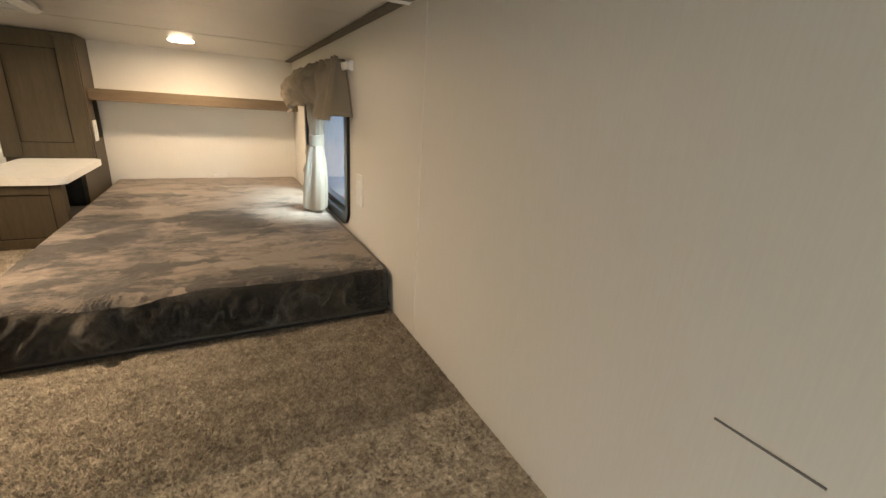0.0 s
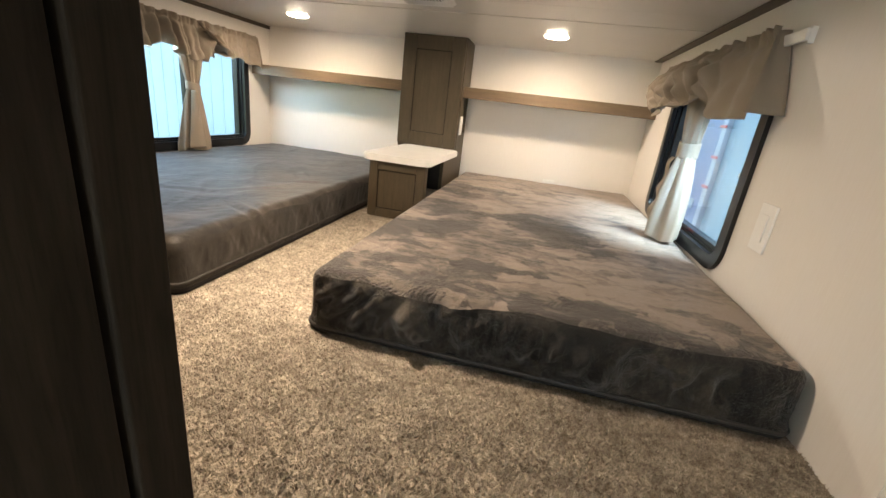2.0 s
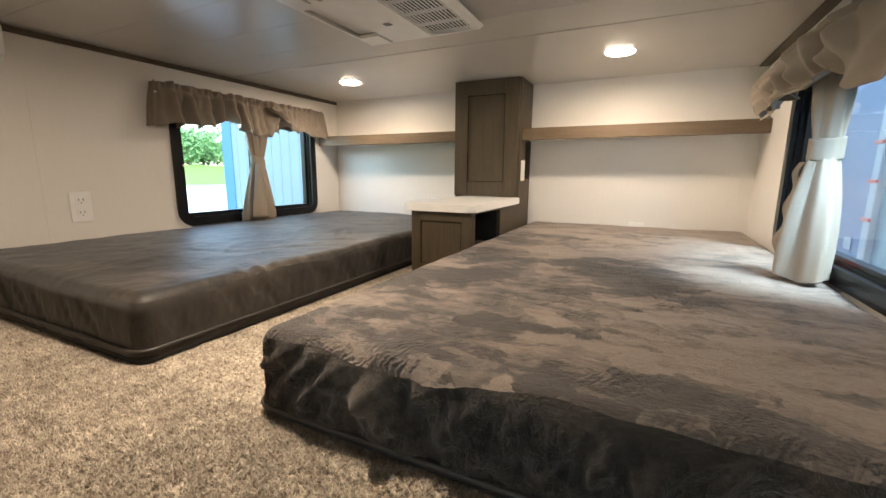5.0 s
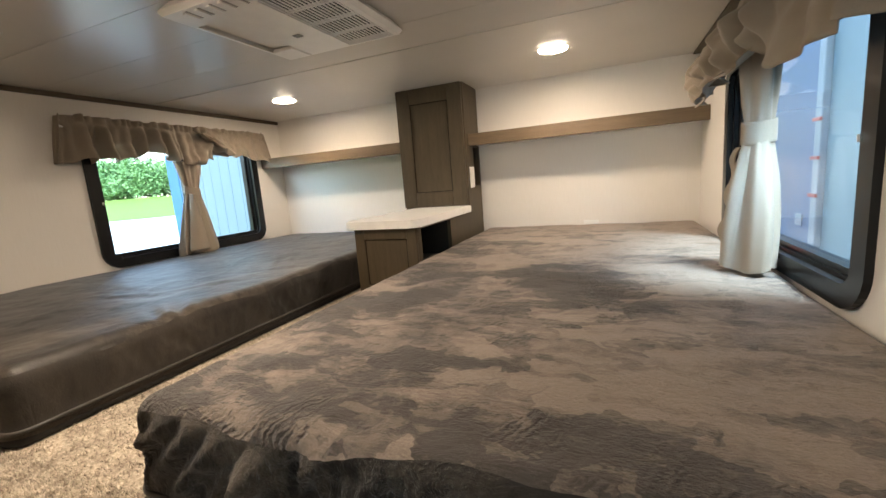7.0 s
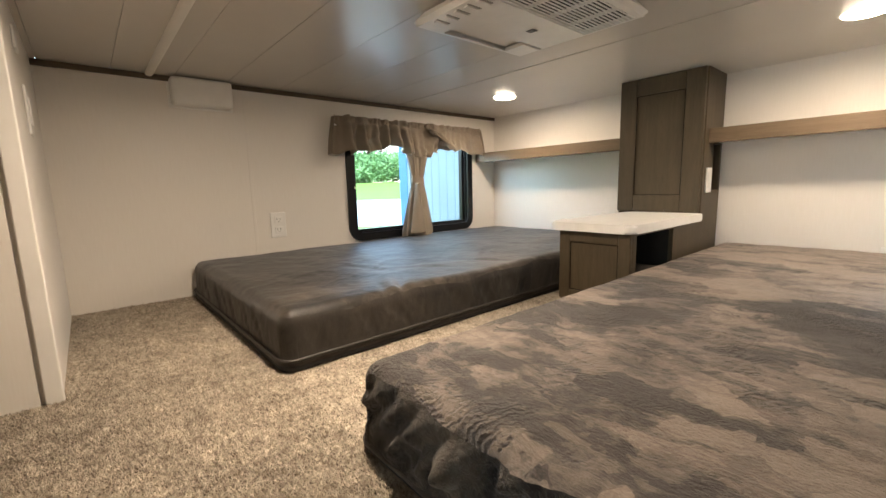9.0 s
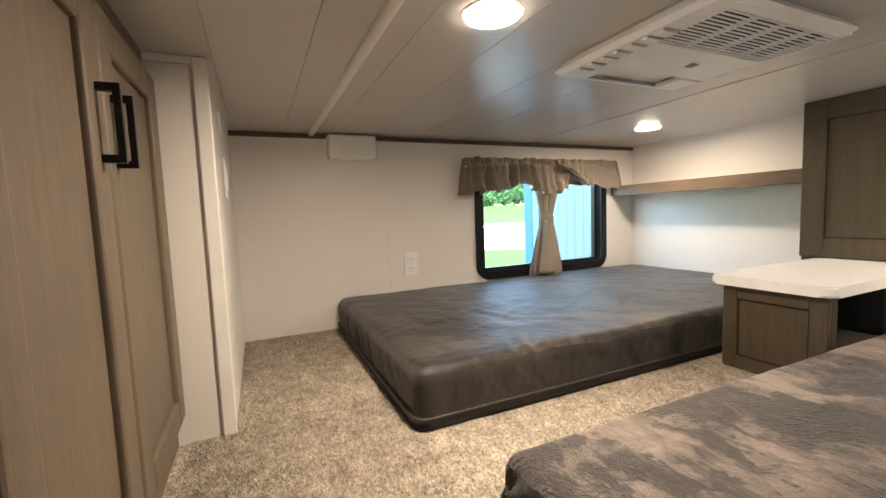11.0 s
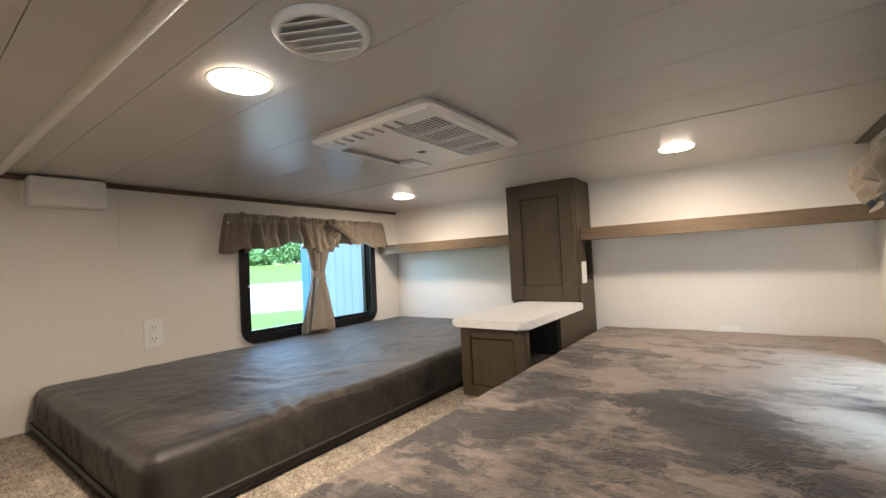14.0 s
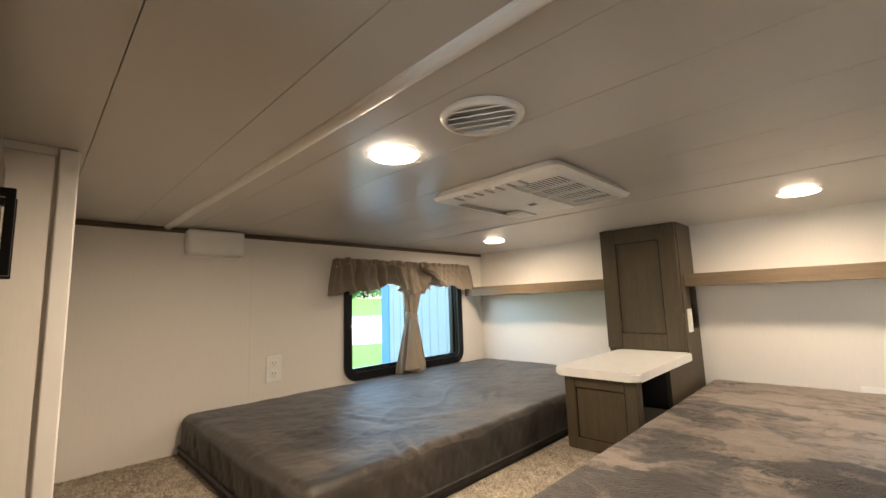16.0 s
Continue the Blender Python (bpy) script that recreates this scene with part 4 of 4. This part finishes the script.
# ---- wardrobe beside the stairs ----
ward = thing("wardrobe", ((CAB_X0 + CAB_X1) / 2, -2.7, 0.0), "built-in brown laminate wardrobe with two panel doors and black pulls", "wardrobe")
part("body", box((CAB_X0 + 0.001, -3.02, HALL_FLOOR), (CAB_X1 - 0.0615, CAB_Y - 0.10, CEIL - 0.001)), M_WOOD_WARD, ward)
# end panel and stile are a darker brown than the doors
part("end_panel", box((CAB_X1 - 0.019, -3.02, HALL_FLOOR), (CAB_X1 - 0.004, CAB_Y - 0.067, CEIL - 0.001)), M_WOOD_HALL, ward, "dark brown end panel")
part("end_stile", box((CAB_X1 - 0.06, CAB_Y - 0.060, HALL_FLOOR), (CAB_X1, CAB_Y - 0.013, CEIL - 0.001), 0.002), M_WOOD_HALL, ward, "dark brown corner stile")
for fx0, fx1 in ((CAB_X0 + 0.001, -1.2045), (-1.1955, CAB_X1 - 0.061)):
    part("face_frame", box((fx0, CAB_Y - 0.099, 0.001), (fx1, CAB_Y - 0.002, CEIL - 0.001)), M_WOOD_WARD, ward)


def ward_door(x0, x1, pull_x):
    z0, z1, y0, y1, rail = 0.075, 0.825, CAB_Y - 0.001, CAB_Y + 0.019, 0.058
    d = part("door", box((x0 + rail - 0.004, y0, z0 + rail - 0.004), (x1 - rail + 0.004, y1 - 0.011, z1 - rail + 0.004)), M_WOOD_WARD, ward)
    for lo, hi in (((x0, y0, z0), (x0 + rail, y1, z1)), ((x1 - rail, y0, z0), (x1, y1, z1)), ((x0 + rail, y0, z0), (x1 - rail, y1, z0 + rail)), ((x0 + rail, y0, z1 - rail), (x1 - rail, y1, z1))):
        part("rail", box(lo, hi, 0.006, 3), M_WOOD_WARD, d)
    pull = bmesh.new()
    pz0, pz1 = 0.598, 0.702
    add_box(pull, (pull_x - 0.005, y1 + 0.018, pz0), (pull_x + 0.005, y1 + 0.027, pz1), 0.001)
    for z in (pz0, pz1 - 0.011):
        add_box(pull, (pull_x - 0.0045, y1, z), (pull_x + 0.0045, y1 + 0.020, z + 0.011), 0.001)
    part("handle", pull, M_BLACK, d, "square black bar pull")


ward_door(CAB_X0 + 0.012, -1.2035, -1.230)
ward_door(-1.1965, -0.874, -1.168)


# ---- ceiling fixtures ----
def ceiling_lamp(x, y, watts):
    t = thing("ceiling_light", (x, y, CEIL), "lit round white flush ceiling light", "ceiling light", "loft ceiling lights")
    part("rim", disc_ring(bmesh.new(), (x, y), [(0.048, CEIL - 0.0003), (0.0608, CEIL - 0.0003), (0.0600, CEIL - 0.0008), (0.0530, CEIL - 0.0010)]), M_WHITE, t, smooth=True)
    part("lens", disc_ring(bmesh.new(), (x, y), [(0.0535, CEIL - 0.0008), (0.0520, CEIL - 0.0042), (0.042, CEIL - 0.0062), (0.018, CEIL - 0.0072), (0.004, CEIL - 0.0074)]), M_LAMP, t, "glowing warm lens", smooth=True)
    beam = bpy.data.lights.new("lamp_beam", "AREA")
    beam.shape, beam.size, beam.energy, beam.color, beam.spread = "DISK", 0.098, watts, LAMP_TINT[:3], radians(174)
    new("lamp_beam", beam).matrix_world = Matrix.Translation((x, y, CEIL - 0.009))


for p in ((-1.178, -1.758, 1.18), (-1.907, -0.458, 0.44), (-0.575, -0.467, 0.48)):
    ceiling_lamp(*p)

vent = thing("ceiling_vent", (-0.918, -1.76, CEIL), "round white air vent with angled louvres in the ceiling", "air vent")
part("collar", disc_ring(bmesh.new(), (-0.918, -1.76), [(0.077, CEIL - 0.001), (0.076, CEIL - 0.005), (0.071, CEIL - 0.010), (0.064, CEIL - 0.012), (0.061, CEIL - 0.002)]), M_WHITE, vent, smooth=True)
part("backing", disc_ring(bmesh.new(), (-0.918, -1.76), [(0.062, CEIL - 0.0012), (0.01, CEIL - 0.0014)]), M_GAP, vent)
for k in range(5):
    o = -0.044 + 0.022 * k
    half = math.sqrt(0.062 ** 2 - o ** 2)
    blade = box((-half, -0.0100, -0.0008), (half, 0.0100, 0.0008))
    bmesh.ops.transform(blade, matrix=pose(-0.918, -1.76, CEIL - 0.008, 0, 0, 28) @ pose(0, o, 0, 24), verts=blade.verts)
    part("louvre", blade, M_WHITE, vent)

# air conditioner panel
AX0, AX1, AY0, AY1, AZ = -1.368, -0.930, -1.472, -1.012, CEIL - 0.030
ac = thing("air_conditioner", (-1.14, -1.245, CEIL), "white ceiling air conditioner panel with grille and louvres", "air conditioner")
AC_C = ((AX0 + AX1) / 2, (AY0 + AY1) / 2)
GX0, GX1, GY0, GY1 = -1.112, -0.962, -1.402, -1.034
CX0, CX1, CY0, CY1 = -1.345, -1.262, -1.370, -1.030
acb = bmesh.new()
o, i = round_rect(AX1 - AX0, AY1 - AY0, 0.03, 6), round_rect(AX1 - AX0 - 0.03, AY1 - AY0 - 0.03, 0.02, 6)
lo_r = [acb.verts.new((AC_C[0] + u * 0.92, AC_C[1] + v * 0.92, CEIL - 0.001)) for u, v in o]
mi_r = [acb.verts.new((AC_C[0] + u, AC_C[1] + v, AZ + 0.008)) for u, v in o]
in_r = [acb.verts.new((AC_C[0] + u, AC_C[1] + v, AZ)) for u, v in i]
for a, b in ((lo_r, mi_r), (mi_r, in_r)):
    for k in range(len(o)):
        acb.faces.new((a[k], a[(k + 1) % len(o)], b[(k + 1) % len(o)], b[k]))
part("casing", acb, M_WHITE, ac)
face = bmesh.new()
IX0, IX1, IY0, IY1 = AX0 + 0.014, AX1 - 0.014, AY0 + 0.014, AY1 - 0.014
for lo, hi in (((GX1, IY0), (IX1, IY1)), ((CX1, IY0), (GX0, IY1)), ((IX0, IY0), (CX0, IY1)), ((GX0, IY0), (GX1, GY0)), ((GX0, GY1), (GX1, IY1)), ((CX0, IY0), (CX1, CY0)), ((CX0, CY1), (CX1, IY1))):
    add_box(face, (*lo, AZ), (*hi, AZ + 0.004))
part("face", face, M_WHITE, ac)
part("grille_backing", box((GX0, GY0, AZ + 0.014), (GX1, GY1, AZ + 0.016)), M_GAP, ac)
for k in range(13):
    x = GX0 + (GX1 - GX0) * (k + 0.5) / 13
    part("slat", box((x - 0.0024, GY0, AZ + 0.0005), (x + 0.0024, GY1, AZ + 0.0022)), M_WHITE, ac)
for k in range(1, 4):
    y = GY0 + (GY1 - GY0) * k / 4
    part("crossbar", box((GX0, y - 0.002, AZ - 0.0005), (GX1, y + 0.002, AZ + 0.0075)), M_WHITE, ac)
part("channel", box((CX0, CY0, AZ + 0.013), (CX1, CY1, AZ + 0.016)), M_WHITE, ac)
ramp_bm = box((CX0 + 0.002, CY1 - 0.085, AZ - 0.003), (CX1 - 0.004, CY1 - 0.004, AZ + 0.009), 0.003)
part("air_flap", ramp_bm, M_WHITE, ac)
for k in range(7):
    x = -1.290 + 0.038 * k
    # grey strip on the face stands for the shade between two louvres
    part("louvre_shade", box((x + 0.0035, IY0 + 0.010, AZ - 0.0012), (x + 0.0095, IY0 + 0.054, AZ - 0.0002)), M_SLATE, ac, "grey strip painting the shade between louvres")
    part("louvre", box((x - 0.009, IY0 + 0.012, AZ - 0.004), (x + 0.003, IY0 + 0.052, AZ - 0.0002), 0.001), M_WHITE, ac)
part("knob", box((-1.196, -1.196, AZ - 0.002), (-1.172, -1.174, AZ - 0.0002), 0.001), M_KNOB, ac, "small grey control tab")


# ---- small wall fittings ----
def plate(name, centre, normal, w, h, kind, label, category):
    """A wall plate with a rocker or two sockets. normal: x+, x-, y+, y-."""
    t = thing(name, centre, label, category)
    ax, sg = (0 if normal[0] == "x" else 1), (1 if normal[1] == "+" else -1)

    def b(u0, u1, v0, v1, d0, d1, bev=0.0):
        lo, hi = [0, 0, centre[2] + v0], [0, 0, centre[2] + v1]
        lo[1 - ax], hi[1 - ax] = centre[1 - ax] + u0, centre[1 - ax] + u1
        a, c = centre[ax] + sg * d0, centre[ax] + sg * d1
        lo[ax], hi[ax] = min(a, c), max(a, c)
        return box(lo, hi, bev)
    part("cover_plate", b(-w / 2, w / 2, -h / 2, h / 2, 0.0002, 0.006, 0.002), M_WHITE, t)
    if kind == "sockets":
        for v in (-0.024, 0.024):
            s = part("socket", b(-0.017, 0.017, v - 0.015, v + 0.015, 0.006, 0.0085, 0.001), M_WHITE, t)
            for u in (-0.007, 0.007):
                part("slot", b(u - 0.0014, u + 0.0014, v - 0.001, v + 0.008, 0.0086, 0.009), M_KNOB, s)
            part("earth_hole", b(-0.002, 0.002, v - 0.010, v - 0.006, 0.0086, 0.009), M_KNOB, s)
    elif kind == "rocker":
        part("rocker", b(-0.017, 0.017, -0.033, 0.033, 0.006, 0.009, 0.001), M_WHITE, t)
    return t


plate("wall_outlet", (-W, -1.508, 0.272), "x+", 0.070, 0.116, "sockets", "white double wall outlet above the grey mattress", "outlet")
plate("wall_outlet", (0.0, -1.527, 0.333), "x-", 0.070, 0.116, "rocker", "white wall plate beside the window", "outlet")
plate("wall_outlet", (-0.470, 0.0, 0.112), "y-", 0.072, 0.116, "sockets", "white outlet half hidden behind the taupe mattress", "outlet")
plate("wall_outlet", (-1.62, 0.0, 0.105), "y-", 0.072, 0.116, "sockets", "white outlet half hidden behind the grey mattress", "outlet")
plate("light_switch", (TX1, -0.158, 0.428), "x+", 0.062, 0.105, "rocker", "white light switch on the cabinet's side", "switch")
plate("light_switch", (-1.93, SOUTH, 0.645), "y+", 0.075, 0.118, "rocker", "white wall switch beside the wardrobe", "switch")
plate("thermostat", (-1.86, SOUTH, 0.80), "y+", 0.060, 0.050, "none", "small white control on the wall", "control")
cover = thing("wall_box", (-W, -1.775, 0.78), "white plastic box cover mounted under the ceiling", "box cover")
part("shell", box((-W, -1.885, 0.772), (-W + 0.062, -1.667, CEIL - 0.006), 0.014, 3), M_WHITE, cover, smooth=False)
part("base_plate", box((-W, -1.892, 0.766), (-W + 0.006, -1.660, CEIL - 0.003)), M_WHITE, cover)
scuff = structure("seam_line", box((-0.0015, -2.94, 0.3255), (0.0, -2.842, 0.3277)), M_KNOB, "short dark joint in the wall by the stairs", "trim")
marker = thing("window_latch", (-0.02, -0.99, 0.187), "red and black window latch on the sill", "latch")
part("grip", box((-0.024, -1.02, 0.188), (-0.010, -0.95, 0.197), 0.003), M_RED, marker)
part("base", box((-0.026, -1.035, 0.182), (-0.008, -0.94, 0.188), 0.002), M_BLACK, marker)

# ---- outside ----
GROUND = -1.9
g = bmesh.new()
bmesh.ops.create_grid(g, x_segments=2, y_segments=2, size=900, matrix=Matrix.Translation((0, 0, GROUND)))
tagged(link("ground", g, M_GRASS), "green mown grass reaching to the trees", "grass", kind="structure")
AWAY = pose(0, 0, 0, 0, 0, 60)
lot = box((-160, 25.5, GROUND - 0.1), (160, 84, GROUND + 0.02))
bmesh.ops.transform(lot, matrix=AWAY, verts=lot.verts)
structure("road", lot, M_ROAD, "wide pale concrete road across the lawn", "road")
structure("yard", box((-9, -30, GROUND - 0.1), (14, 30, GROUND + 0.015)), M_ROAD, "pale concrete yard beside the camper", "pavement")

trailer = thing("neighbour_camper", (-4.3, 4.0, GROUND), "pale blue-white camper with a bright blue corner strip parked alongside", "camper")
TRX0, TRX1, TRY0, TRY1 = -4.76, -3.2, 0.87, 9.0
part("wall", box((TRX0, TRY0, GROUND + 0.45), (TRX1, TRY1, GROUND + 4.0), 0.01), M_SIDING, trailer)
part("corner_strip", box((TRX0 - 0.01, TRY0 - 0.012, GROUND + 0.45), (TRX0 + 0.14, TRY0 - 0.001, GROUND + 4.0)), M_STRIPE, trailer, "bright blue strip")
for k in range(10):
    x = TRX0 + 0.22 + 0.13 * k
    part("rib", box((x - 0.006, TRY0 - 0.006, GROUND + 0.45), (x + 0.006, TRY0 - 0.001, GROUND + 4.0)), M_SIDING, trailer)
part("skirt", box((TRX0 + 0.1, TRY0 + 0.1, GROUND + 0.02), (TRX1 - 0.1, TRY1 - 0.1, GROUND + 0.45)), M_VOID, trailer)

camper = thing("blue_camper", (1.9, 0.0, GROUND), "blue and teal-sided camper standing close beside the window", "camper")
part("near_wall", box((0.92, -6.0, GROUND + 0.45), (3.2, 1.30, 1.5), 0.01), M_TEAL, camper, "pale teal side")
part("far_wall", box((0.94, 1.30, GROUND + 0.45), (3.2, 7.0, 1.5), 0.01), M_SHADE_BLUE, camper, "slate blue side")
edge = part("edge_post", box((0.885, 1.305, GROUND + 0.45), (0.938, 1.40, 1.5), 0.008), M_POST, camper, "white upright edge moulding")
for z in (0.12, 0.37, 0.62):
    part("marker", box((0.872, 1.295, z), (0.886, 1.41, z + 0.022), 0.002), M_RED, edge, "small red clip")
part("notice", box((0.933, 1.66, -0.12), (0.939, 1.78, -0.03)), M_POST, camper, "small white sticker")
part("under", box((1.1, -5.8, GROUND + 0.02), (3.1, 6.8, GROUND + 0.46)), M_VOID, camper)

bank = bmesh.new()
ridge = [[bank.verts.new(AWAY @ Vector((-200 + 10 * i, out, GROUND + rise + 0.25 * math.sin(i * 0.9 + out) * rise / 5))) for i in range(41)] for out, rise in ((92, -0.05), (130, 1.4), (170, 3.2), (215, 5.0), (300, 5.5))]
for a, c in zip(ridge, ridge[1:]):
    for i in range(40):
        bank.faces.new((a[i], a[i + 1], c[i + 1], c[i]))
structure("grass_bank", bank, M_GRASS, "mown green bank rising beyond the road", "grass")

# far woods: trunks under uneven crowns of many small leaf clumps
rng = np.random.default_rng(5)
tv, tf = [], []


def blade(c, r, a, b):
    k = len(tv)
    ca, sa, cb, sb = math.cos(a), math.sin(a), math.cos(b), math.sin(b)
    u, w = (ca * r, sa * r, 0), (-sa * sb * r, ca * sb * r, cb * r)
    for p, q in ((-1, -0.6), (0.2, -1), (1, 0.3), (-0.3, 1)):
        tv.append((c[0] + p * u[0] + q * w[0], c[1] + p * u[1] + q * w[1], c[2] + p * u[2] + q * w[2]))
    tf.append((k, k + 1, k + 2, k + 3))


for t in range(230):
    along, out = rng.uniform(-130, 130), rng.uniform(225, 265)
    base = AWAY @ Vector((along, out, GROUND))
    base.z += 4.6
    height, wide = rng.uniform(11, 22), rng.uniform(5, 8)
    for j in range(900):
        d = rng.normal(size=3)
        d /= np.linalg.norm(d)
        rr = rng.uniform(0.35, 1.0) ** 0.5 * (1 + 0.25 * math.sin(5 * d[0] + t))
        c = (base.x + d[0] * wide * rr, base.y + d[1] * wide * rr, base.z + height * 0.56 + d[2] * height * 0.46 * rr)
        blade(c, rng.uniform(0.30, 0.66), rng.uniform(0, 6.28), rng.uniform(-1.2, 1.2))
wm = bpy.data.meshes.new("far_woods")
wm.from_pydata(tv, [], tf)
wm.materials.append(M_LEAF)
tagged(new("far_woods", wm), "line of green leafy trees far beyond the lawn", "trees", kind="stuff")

# carpet pile: short leaning tufts over the open floor
N = 105000
px, py = rng.uniform(-W + 0.002, -0.002, N), rng.uniform(STAIR + 0.004, -0.004, N)
free = ((py < -1.872) | ((px > -1.362) & (px < -1.002) & (py < -0.86))) & ~((py < SOUTH - 0.003) & (px < CAB_X0 + 0.004)) & ~((py < CAB_Y + 0.002) & (px < CAB_X1 + 0.003))
extra = 52000
px = np.concatenate([px[free], rng.uniform(-1.6, -0.002, extra)])
py = np.concatenate([py[free], rng.uniform(-2.36, -1.876, extra)])
n = len(px)
ang, lean, hgt, rad = rng.uniform(0, 6.283, n), rng.normal(0, 0.0032, (n, 2)), rng.uniform(0.004, 0.0085, n), rng.uniform(0.0016, 0.003, n)
co = np.zeros((n, 4, 3))
for k in range(3):
    co[:, k, 0], co[:, k, 1], co[:, k, 2] = px + rad * np.cos(ang + 2.094 * k), py + rad * np.sin(ang + 2.094 * k), 0.0
co[:, 3, 0], co[:, 3, 1], co[:, 3, 2] = px + lean[:, 0], py + lean[:, 1], hgt
idx = (np.arange(n)[:, None, None] * 4 + np.array([[0, 1, 3], [1, 2, 3], [2, 0, 3]])[None]).reshape(-1)
pm = bpy.data.meshes.new("carpet_pile")
pm.vertices.add(n * 4)
pm.vertices.foreach_set("co", co.reshape(-1))
pm.loops.add(n * 9)
pm.loops.foreach_set("vertex_index", idx)
pm.polygons.add(n * 3)
pm.polygons.foreach_set("loop_start", np.arange(n * 3) * 3)
pm.update()
pm.validate()
pm.materials.append(M_CARPET)
tagged(new("carpet_pile", pm), "short beige and brown carpet tufts over the loft floor", "carpet", kind="stuff")
